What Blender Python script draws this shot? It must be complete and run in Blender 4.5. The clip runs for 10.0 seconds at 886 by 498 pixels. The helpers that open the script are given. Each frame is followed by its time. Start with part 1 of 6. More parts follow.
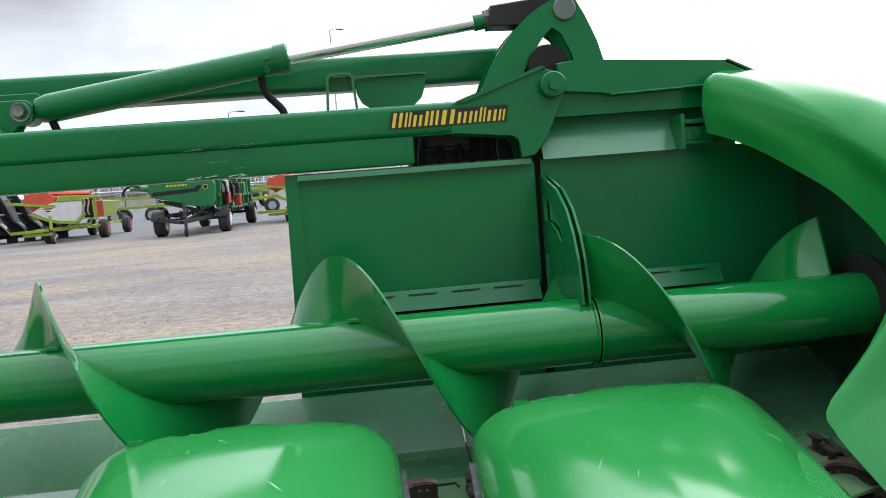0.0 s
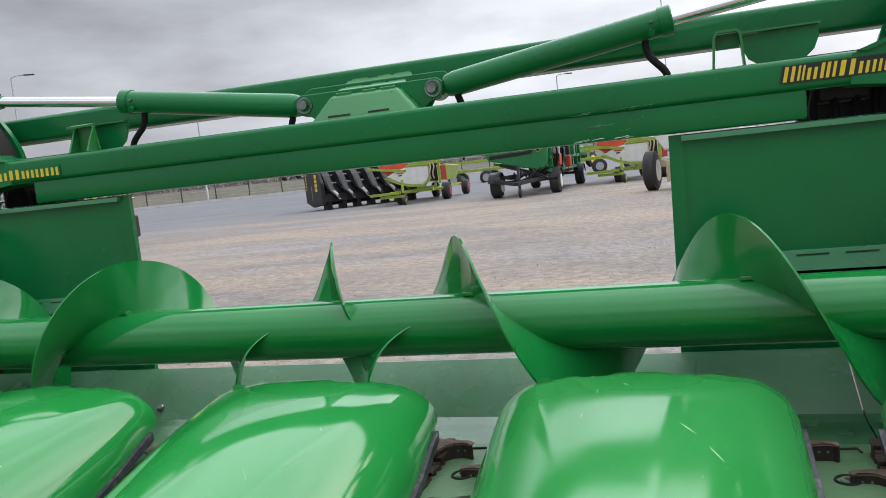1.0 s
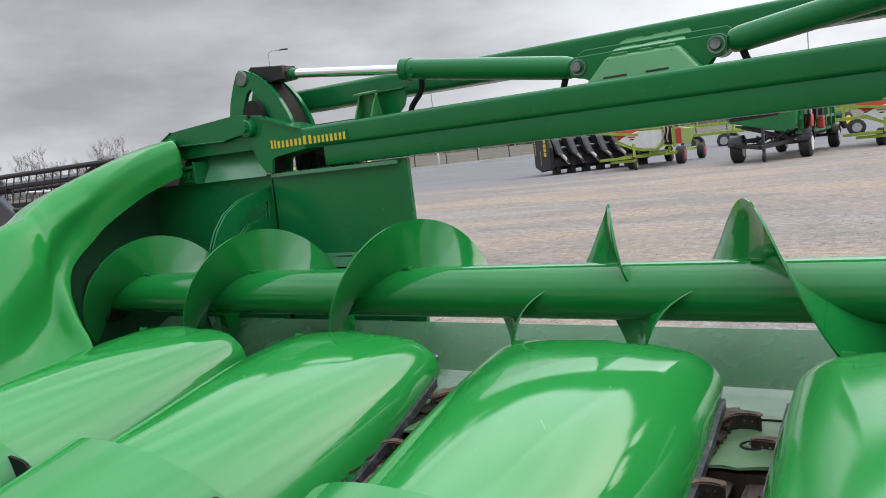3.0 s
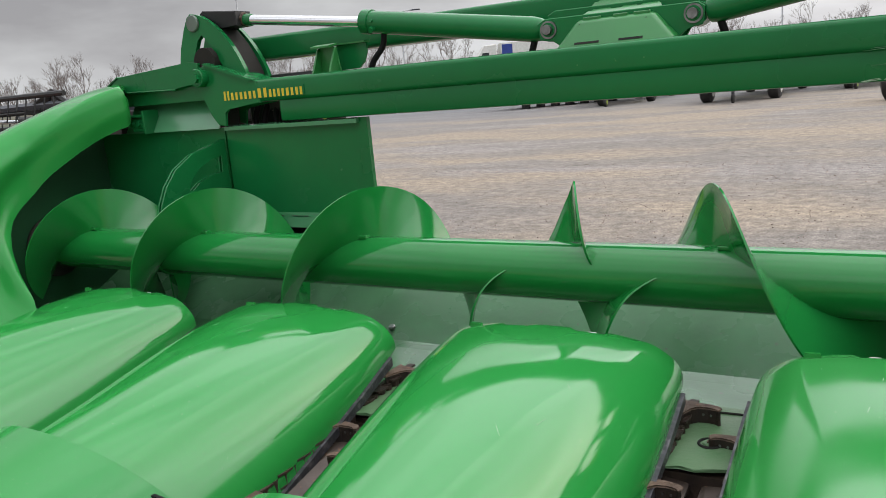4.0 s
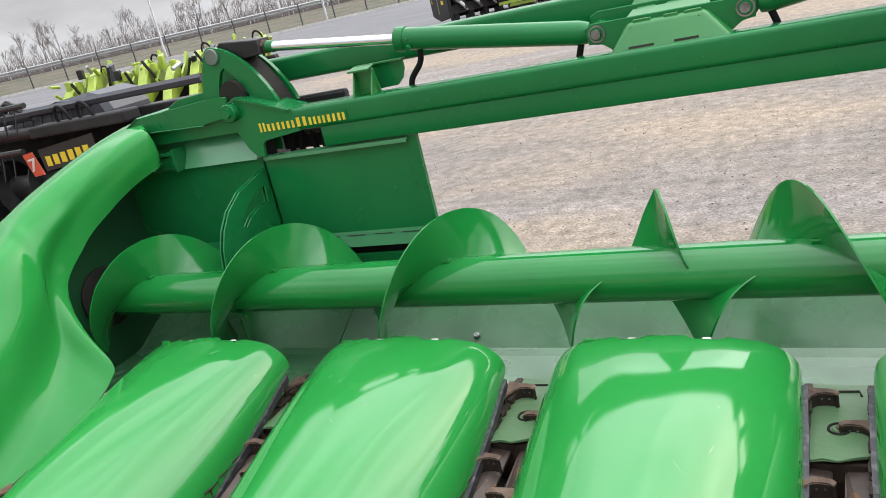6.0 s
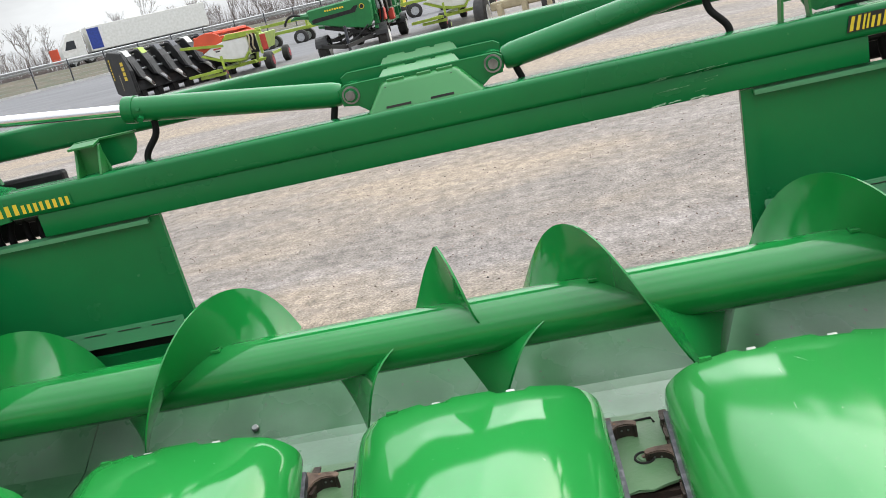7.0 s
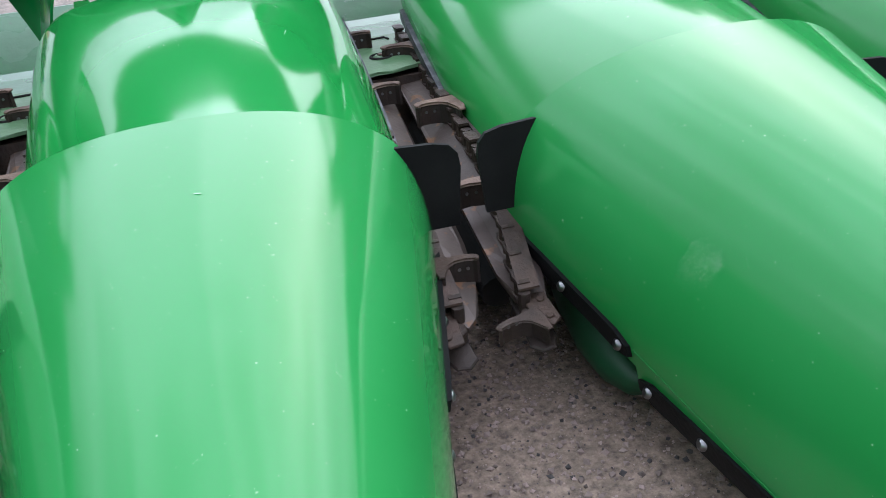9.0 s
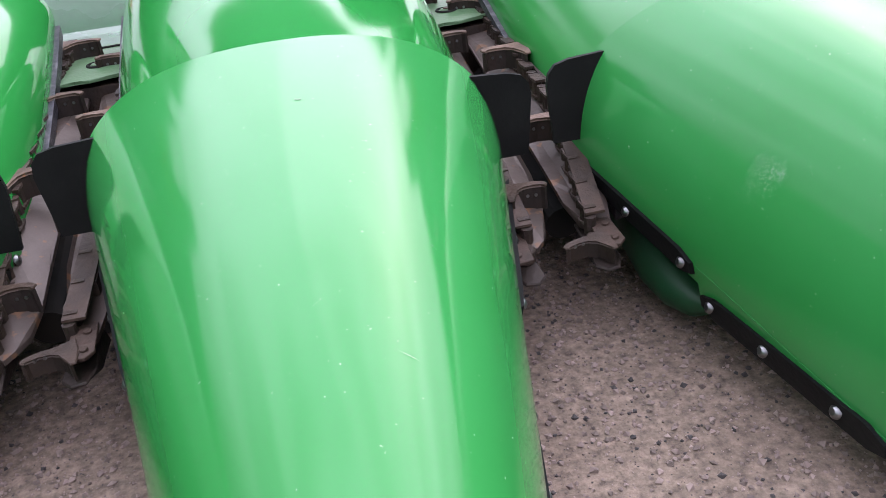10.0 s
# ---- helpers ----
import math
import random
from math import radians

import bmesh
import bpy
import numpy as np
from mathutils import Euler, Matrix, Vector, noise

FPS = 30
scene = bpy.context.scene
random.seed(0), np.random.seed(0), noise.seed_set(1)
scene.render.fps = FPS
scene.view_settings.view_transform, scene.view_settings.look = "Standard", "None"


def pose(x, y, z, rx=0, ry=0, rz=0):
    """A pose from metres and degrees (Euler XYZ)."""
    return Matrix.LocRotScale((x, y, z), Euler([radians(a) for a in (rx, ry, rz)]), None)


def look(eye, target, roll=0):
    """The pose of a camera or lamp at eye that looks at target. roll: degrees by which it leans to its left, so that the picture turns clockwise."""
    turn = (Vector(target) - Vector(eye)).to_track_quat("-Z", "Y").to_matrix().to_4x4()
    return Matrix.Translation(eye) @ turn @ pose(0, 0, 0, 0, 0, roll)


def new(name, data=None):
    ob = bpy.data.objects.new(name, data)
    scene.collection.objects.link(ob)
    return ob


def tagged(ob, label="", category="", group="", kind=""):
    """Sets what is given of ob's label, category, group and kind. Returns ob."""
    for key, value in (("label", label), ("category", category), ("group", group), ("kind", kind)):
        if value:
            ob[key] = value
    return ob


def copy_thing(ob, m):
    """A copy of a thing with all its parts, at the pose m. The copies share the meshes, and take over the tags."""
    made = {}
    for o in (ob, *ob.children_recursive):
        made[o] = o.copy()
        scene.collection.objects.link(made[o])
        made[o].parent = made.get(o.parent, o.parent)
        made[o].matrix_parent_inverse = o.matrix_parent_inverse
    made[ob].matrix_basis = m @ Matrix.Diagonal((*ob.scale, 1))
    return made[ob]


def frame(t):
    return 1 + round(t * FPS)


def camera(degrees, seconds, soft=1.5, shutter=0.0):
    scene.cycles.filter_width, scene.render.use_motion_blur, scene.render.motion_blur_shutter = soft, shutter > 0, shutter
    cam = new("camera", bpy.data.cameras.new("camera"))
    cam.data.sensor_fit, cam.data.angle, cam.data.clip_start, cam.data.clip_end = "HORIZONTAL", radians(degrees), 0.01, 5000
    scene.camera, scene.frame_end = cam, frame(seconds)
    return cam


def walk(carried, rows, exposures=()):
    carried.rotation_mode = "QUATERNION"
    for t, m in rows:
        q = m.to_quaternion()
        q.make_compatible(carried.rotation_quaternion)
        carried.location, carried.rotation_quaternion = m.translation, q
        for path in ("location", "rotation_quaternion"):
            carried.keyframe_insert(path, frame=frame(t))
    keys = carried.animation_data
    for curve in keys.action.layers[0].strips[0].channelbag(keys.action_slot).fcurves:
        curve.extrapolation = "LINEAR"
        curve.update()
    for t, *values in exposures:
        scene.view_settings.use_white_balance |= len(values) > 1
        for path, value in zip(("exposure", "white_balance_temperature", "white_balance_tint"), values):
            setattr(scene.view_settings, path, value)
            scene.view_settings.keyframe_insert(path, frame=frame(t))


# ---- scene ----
cam = camera(57.6, 10.0, 0.9)
PATH = [
    (0, (1.023, 0.409, 0.987), (1.213, 2.393, 0.819), -4.5),
    (0.5, (0.951, 0.35, 0.997), (0.706, 2.326, 0.819), -5.6),
    (1, (0.885, 0.297, 1.001), (0.286, 2.196, 0.81), -6.0),
    (1.5, (0.841, 0.281, 0.996), (0.061, 2.11, 0.78), -6.2),
    (2, (0.802, 0.254, 1.002), (-0.14, 2.004, 0.78), -6.5),
    (2.5, (0.781, 0.224, 1.009), (-0.292, 1.898, 0.795), -6.7),
    (2.7, (0.775, 0.218, 1.006), (-0.322, 1.877, 0.794), -6.5),
    (3.8, (0.746, 0.283, 1.067), (-0.3, 1.956, 0.741), -5.1),
    (4, (0.738, 0.327, 1.109), (-0.29, 1.996, 0.713), -4.8),
    (4.5, (0.757, 0.286, 1.307), (-0.267, 1.899, 0.716), -6.2),
    (5, (0.754, 0.2, 1.45), (-0.3, 1.764, 0.783), -10.5),
    (5.2, (0.695, 0.15, 1.459), (-0.341, 1.73, 0.805), -11.5),
    (6.3, (0.368, 0.196, 1.476), (-0.444, 1.924, 0.88), -13.6),
    (6.5, (0.327, 0.24, 1.476), (-0.371, 2.02, 0.891), -13.9),
    (7, (0.23, 0.258, 1.476), (-0.004, 2.147, 0.863), -13.4),
    (7.5, (0.087, 0.227, 1.444), (0.215, 2.095, 0.743), -11.8),
    (8, (0.11, 0.232, 1.331), (0.355, 2.008, 0.445), -10.0),
    (8.5, (0.091, 0.225, 1.052), (0.466, 1.924, 0.064), -7.4),
    (9, (0.045, 0.187, 0.796), (0.469, 1.898, -0.148), -5.9),
    (9.5, (0.024, 0.125, 0.734), (0.463, 1.844, -0.19), -6.3),
    (10, (-0.033, 0.097, 0.742), (0.292, 1.826, -0.208), -6.6),
]
EXPOSURES = [(0, 0.0, 6350, 10), (0.5, -0.1, 6450, 10), (1.0, -0.2, 6500, 11), (1.5, -0.15, 6500, 11), (2.5, -0.12, 6500, 12), (4.0, -0.22, 6900, 10), (4.5, 0.04, 6900, 10), (5, 0.16, 6500, 12), (6.5, 0.25, 7000, 9), (7.5, 0.15, 6500, 7), (8, 0.2, 6300, 8), (9, 0.15, 5950, 14), (9.5, 0.25, 6200, 25), (10, 0.4, 6250, 26)]
walk(cam, [(t, look(eye, target, roll)) for t, eye, target, roll in PATH], EXPOSURES)

# ---- light ----
SUN_DIR = Vector((0.55, 0.55, 0.63)).normalized()
ZENITH = 2.75
world = bpy.data.worlds.new("overcast_sky")
scene.world = world
world.use_nodes = True
wn, wl = world.node_tree.nodes, world.node_tree.links
wn.clear()
w_out = wn.new("ShaderNodeOutputWorld")
w_bg = wn.new("ShaderNodeBackground")
w_sky = wn.new("ShaderNodeTexSky")
w_sky.sky_type = "NISHITA"
w_sky.sun_disc = False
w_sky.sun_elevation = math.asin(SUN_DIR.z)
w_sky.sun_rotation = math.atan2(SUN_DIR.x, SUN_DIR.y)
w_sky.air_density, w_sky.dust_density, w_sky.ozone_density = 1.5, 4.0, 1.0
w_tex = wn.new("ShaderNodeTexCoord")
w_map = wn.new("ShaderNodeMapping")
w_map.inputs["Scale"].default_value = (1.0, 1.0, 3.2)
w_noise = wn.new("ShaderNodeTexNoise")
w_noise.inputs["Scale"].default_value = 2.2
w_noise.inputs["Detail"].default_value = 6.0
w_noise.inputs["Roughness"].default_value = 0.55
w_ramp = wn.new("ShaderNodeValToRGB")
w_ramp.color_ramp.elements[0].position, w_ramp.color_ramp.elements[0].color = 0.36, (5.3, 5.45, 6.05, 1)
w_ramp.color_ramp.elements[1].position, w_ramp.color_ramp.elements[1].color = 0.58, (8.7, 9.15, 9.9, 1)
w_mix = wn.new("ShaderNodeMix")
w_mix.data_type = "RGBA"
w_mix.inputs["Factor"].default_value = 0.90
wl.new(w_tex.outputs["Generated"], w_map.inputs["Vector"])
wl.new(w_map.outputs["Vector"], w_noise.inputs["Vector"])
wl.new(w_noise.outputs["Fac"], w_ramp.inputs["Fac"])
wl.new(w_sky.outputs["Color"], w_mix.inputs["A"])
wl.new(w_ramp.outputs["Color"], w_mix.inputs["B"])
w_bg.inputs["Strength"].default_value = 0.10
# an overcast dome: brighter towards the zenith and round the veiled sun
w_sep = wn.new("ShaderNodeSeparateXYZ")
wl.new(w_tex.outputs["Generated"], w_sep.inputs["Vector"])
w_zen = wn.new("ShaderNodeValToRGB")
w_zen.color_ramp.interpolation = "EASE"
for at, gain in ((0.10, 1.08), (0.24, 0.88), (0.36, 1.6)):
    e = w_zen.color_ramp.elements.new(at)
    e.color = (gain, gain, gain, 1)
w_zen.color_ramp.elements[0].color = (1.18, 1.18, 1.18, 1)
w_zen.color_ramp.elements[-1].position = 0.52
w_zen.color_ramp.elements[-1].color = (ZENITH, ZENITH, ZENITH, 1)
wl.new(w_sep.outputs["Z"], w_zen.inputs["Fac"])
w_dot = wn.new("ShaderNodeVectorMath")
w_dot.operation = "DOT_PRODUCT"
wl.new(w_tex.outputs["Generated"], w_dot.inputs[0])
w_dot.inputs[1].default_value = SUN_DIR
w_glow = wn.new("ShaderNodeMapRange")
w_glow.interpolation_type = "SMOOTHERSTEP"
w_glow.inputs["From Min"].default_value, w_glow.inputs["From Max"].default_value = -0.1, 0.95
w_glow.inputs["To Min"].default_value, w_glow.inputs["To Max"].default_value = 0.76, 1.5
wl.new(w_dot.outputs["Value"], w_glow.inputs["Value"])
w_gain = wn.new("ShaderNodeMath")
w_gain.operation = "MULTIPLY"
wl.new(w_zen.outputs["Color"], w_gain.inputs[0])
wl.new(w_glow.outputs["Result"], w_gain.inputs[1])
w_mul = wn.new("ShaderNodeVectorMath")
w_mul.operation = "SCALE"
wl.new(w_mix.outputs["Result"], w_mul.inputs[0])
wl.new(w_gain.outputs["Value"], w_mul.inputs["Scale"])
wl.new(w_mul.outputs["Vector"], w_bg.inputs["Color"])
wl.new(w_bg.outputs["Background"], w_out.inputs["Surface"])

sun_data = bpy.data.lights.new("sun", "SUN")
sun_data.energy, sun_data.angle, sun_data.color = 0.8, radians(70), (1.0, 0.985, 0.96)
sun = new("sun", sun_data)
sun.matrix_world = look(SUN_DIR * 50, (0, 0, 0))


# ---- materials ----
def mat(name, base, rough=0.5, metal=0.0, second=None, scale=6.0, spread=(0.35, 0.65), bump=0.0, bump_scale=60.0,
        coat=0.0, spec=0.5, speck=None, speck_scale=90.0, speck_cut=0.66, rough_var=0.0, per_object=0.0, per_island=0.0):
    """A surface with patches at two scales, specks and fine relief."""
    m = bpy.data.materials.new(name)
    m.use_nodes = True
    n, l = m.node_tree.nodes, m.node_tree.links
    b = n["Principled BSDF"]
    b.inputs["Roughness"].default_value, b.inputs["Metallic"].default_value = rough, metal
    b.inputs["Coat Weight"].default_value = coat
    b.inputs["Coat Roughness"].default_value = 0.06
    b.inputs["Specular IOR Level"].default_value = spec
    tc = n.new("ShaderNodeTexCoord")
    second = second or tuple(c * 0.72 for c in base)
    big = n.new("ShaderNodeTexNoise")
    big.inputs["Scale"].default_value, big.inputs["Detail"].default_value = scale, 6.0
    l.new(tc.outputs["Object"], big.inputs["Vector"])
    ramp = n.new("ShaderNodeValToRGB")
    ramp.color_ramp.elements[0].position, ramp.color_ramp.elements[0].color = spread[0], (*base, 1)
    ramp.color_ramp.elements[1].position, ramp.color_ramp.elements[1].color = spread[1], (*second, 1)
    l.new(big.outputs["Fac"], ramp.inputs["Fac"])
    col = ramp.outputs["Color"]
    fine = n.new("ShaderNodeTexNoise")
    fine.inputs["Scale"].default_value, fine.inputs["Detail"].default_value = speck_scale, 4.0
    l.new(tc.outputs["Object"], fine.inputs["Vector"])
    if speck:
        cut = n.new("ShaderNodeValToRGB")
        cut.color_ramp.elements[0].position, cut.color_ramp.elements[1].position = speck_cut, speck_cut + 0.06
        l.new(fine.outputs["Fac"], cut.inputs["Fac"])
        mx = n.new("ShaderNodeMix")
        mx.data_type = "RGBA"
        l.new(cut.outputs["Color"], mx.inputs["Factor"])
        l.new(col, mx.inputs["A"])
        mx.inputs["B"].default_value = (*speck, 1)
        col = mx.outputs["Result"]
    if per_object:
        info = n.new("ShaderNodeObjectInfo")
        hsv = n.new("ShaderNodeHueSaturation")
        mr = n.new("ShaderNodeMapRange")
        mr.inputs["To Min"].default_value, mr.inputs["To Max"].default_value = 1 - per_object, 1 + per_object
        l.new(info.outputs["Random"], mr.inputs["Value"])
        l.new(mr.outputs["Result"], hsv.inputs["Value"])
        l.new(col, hsv.inputs["Color"])
        col = hsv.outputs["Color"]
    if per_island:
        geo = n.new("ShaderNodeNewGeometry")
        hsv = n.new("ShaderNodeHueSaturation")
        mr = n.new("ShaderNodeMapRange")
        mr.inputs["To Min"].default_value, mr.inputs["To Max"].default_value = 1 - per_island, 1 + per_island
        l.new(geo.outputs["Random Per Island"], mr.inputs["Value"])
        l.new(mr.outputs["Result"], hsv.inputs["Value"])
        l.new(col, hsv.inputs["Color"])
        col = hsv.outputs["Color"]
    l.new(col, b.inputs["Base Color"])
    if rough_var:
        mr = n.new("ShaderNodeMapRange")
        mr.inputs["From Min"].default_value, mr.inputs["From Max"].default_value = 0.3, 0.7
        mr.inputs["To Min"].default_value, mr.inputs["To Max"].default_value = rough - rough_var, rough + rough_var
        l.new(big.outputs["Fac"], mr.inputs["Value"])
        l.new(mr.outputs["Result"], b.inputs["Roughness"])
    if bump:
        bn = n.new("ShaderNodeTexNoise")
        bn.inputs["Scale"].default_value, bn.inputs["Detail"].default_value = bump_scale, 5.0
        l.new(tc.outputs["Object"], bn.inputs["Vector"])
        bp = n.new("ShaderNodeBump")
        bp.inputs["Strength"].default_value, bp.inputs["Distance"].default_value = bump, 0.01
        l.new(bn.outputs["Fac"], bp.inputs["Height"])
        l.new(bp.outputs["Normal"], b.inputs["Normal"])
    return m


M_GREEN = mat("green_enamel", (0.005, 0.152, 0.041), 0.24, second=(0.005, 0.128, 0.036), scale=3.0, bump=0.03, bump_scale=14, spec=0.32,
              speck=(0.05, 0.20, 0.07), speck_cut=0.73, rough_var=0.07)
M_FLIGHT = mat("green_flighting_paint", (0.007, 0.198, 0.037), 0.10, second=(0.007, 0.172, 0.034), scale=4.0, bump=0.04, bump_scale=9, coat=0.1,
               speck=(0.06, 0.22, 0.08), speck_cut=0.74, rough_var=0.06)
M_HOOD = mat("green_moulded_plastic", (0.014, 0.212, 0.040), 0.070, second=(0.018, 0.232, 0.046), scale=2.5, bump=0.012, bump_scale=6, spec=0.62,
             speck=(0.16, 0.34, 0.17), speck_scale=130, speck_cut=0.76, rough_var=0.03)
M_HOODD = mat("dulled_green_moulded_plastic", (0.022, 0.225, 0.046), 0.14, second=(0.032, 0.245, 0.058), scale=3.5, bump=0.014, bump_scale=6, spec=0.6,
              speck=(0.20, 0.38, 0.21), speck_scale=140, speck_cut=0.72, rough_var=0.08)
M_SNOUT = mat("dusty_green_moulded_plastic", (0.028, 0.235, 0.060), 0.10, second=(0.020, 0.220, 0.046), scale=3.0, spec=0.42, bump=0.004, bump_scale=4,
              speck=(0.20, 0.38, 0.21), speck_scale=150, speck_cut=0.72, rough_var=0.035)
M_FENDER = mat("green_fender_plastic", (0.014, 0.225, 0.042), 0.11, second=(0.018, 0.245, 0.048), scale=2.5, bump=0.012, bump_scale=6, spec=0.3,
               speck=(0.16, 0.34, 0.17), speck_scale=130, speck_cut=0.76, rough_var=0.05)
M_TROUGH = mat("worn_pale_green_steel", (0.074, 0.205, 0.098), 0.27, second=(0.052, 0.150, 0.070), scale=5.0, bump=0.06, bump_scale=50,
               speck=(0.10, 0.12, 0.09), speck_scale=55, speck_cut=0.68, rough_var=0.08)
M_DECK = mat("scuffed_pale_green_casting", (0.072, 0.165, 0.070), 0.48, second=(0.105, 0.185, 0.095), scale=9.0, bump=0.15, bump_scale=90,
             speck=(0.14, 0.12, 0.08), speck_scale=70, speck_cut=0.72)
M_STEEL = mat("stained_bare_steel", (0.088, 0.066, 0.056), 0.52, 0.2, second=(0.050, 0.034, 0.027), scale=12, bump=0.12, bump_scale=80,
              speck=(0.16, 0.08, 0.04), speck_scale=40, speck_cut=0.60)
M_RUST = mat("rusty_lug_steel", (0.165, 0.106, 0.076), 0.70, 0.0, second=(0.075, 0.044, 0.031), scale=22, bump=0.3, bump_scale=120,
             speck=(0.30, 0.12, 0.04), speck_scale=30, speck_cut=0.68, per_object=0.25)
# the rusty steel again, with the shade between the snouts painted in
M_NOSE = mat("shade_darkened_nose_steel", (0.074, 0.044, 0.031), 0.62, 0.1, second=(0.034, 0.021, 0.015), scale=24, bump=0.3, bump_scale=120)
# brown steel darkened to near black: shade under the lug tops, in colour
M_LUGF = mat("shade_dark_lug_steel", (0.020, 0.014, 0.012), 0.6, 0.2, second=(0.035, 0.022, 0.016), scale=26, bump=0.2, bump_scale=100)
M_CHAIN = mat("oiled_chain_steel", (0.036, 0.026, 0.022), 0.55, 0.3, second=(0.060, 0.038, 0.027), scale=30, bump=0.3, bump_scale=150)
M_BLACK = mat("black_rubber", (0.007, 0.007, 0.0075), 0.55, second=(0.012, 0.012, 0.012), scale=10, bump=0.08, bump_scale=120, spec=0.12)
M_BLACKP = mat("black_painted_steel", (0.009, 0.009, 0.010), 0.45, second=(0.02, 0.02, 0.02), scale=8, bump=0.05, spec=0.3)
# near black for grimy steel, and painted shade where gaps are backed
M_DARKIN = mat("grimy_steel_and_gap_shade", (0.014, 0.015, 0.014), 0.8, second=(0.024, 0.021, 0.018), scale=8, spec=0.2)
M_CHROME = mat("chromed_rod", (0.72, 0.73, 0.75), 0.10, 1.0, second=(0.66, 0.67, 0.69), scale=5)
M_ZINC = mat("zinc_plated_bolt", (0.30, 0.31, 0.31), 0.36, 1.0, second=(0.17, 0.17, 0.17), scale=40)
M_SCRATCH = mat("whitened_scratch", (0.55, 0.66, 0.52), 0.7, second=(0.32, 0.50, 0.33), scale=80)
M_YELLOW = mat("yellow_decal_film", (0.72, 0.52, 0.03), 0.4, second=(0.66, 0.47, 0.03), scale=30)
M_DECALK = mat("black_decal_film", (0.012, 0.013, 0.012), 0.4)
M_WHITE = mat("white_machine_paint", (0.68, 0.68, 0.66), 0.4, second=(0.58, 0.58, 0.55), scale=4)
M_LIME = mat("lime_machine_paint", (0.30, 0.40, 0.045), 0.4, second=(0.22, 0.31, 0.04), scale=5)
M_RED = mat("red_orange_paint", (0.45, 0.045, 0.03), 0.45, second=(0.36, 0.04, 0.03), scale=6)
M_TYRE = mat("tyre_rubber", (0.018, 0.018, 0.019), 0.8, second=(0.035, 0.033, 0.03), scale=12, bump=0.2)
M_DGREEN = mat("dark_green_machine_paint", (0.010, 0.17, 0.045), 0.3, second=(0.008, 0.14, 0.04), scale=5, coat=0.2)
M_GALV = mat("galvanised_steel", (0.42, 0.43, 0.44), 0.5, 0.5, second=(0.32, 0.33, 0.34), scale=9)
M_KERB = mat("pale_concrete_kerb", (0.52, 0.51, 0.49), 0.85, second=(0.42, 0.41, 0.39), scale=3, bump=0.2)
M_BARK = mat("bare_winter_twigs", (0.13, 0.108, 0.100), 0.9, second=(0.19, 0.162, 0.150), scale=1)
M_STONE = mat("loose_gravel", (0.29, 0.222, 0.193), 0.85, second=(0.22, 0.165, 0.145), scale=60, bump=0.2, per_island=0.45)
M_ORANGE = mat("orange_sheeting", (0.62, 0.085, 0.035), 0.5, second=(0.52, 0.07, 0.03), scale=3)
M_GLASSK = mat("tinted_window", (0.02, 0.025, 0.03), 0.08)
M_GREYH = mat("dark_grey_moulding", (0.040, 0.044, 0.056), 0.4, second=(0.028, 0.031, 0.040), scale=3)


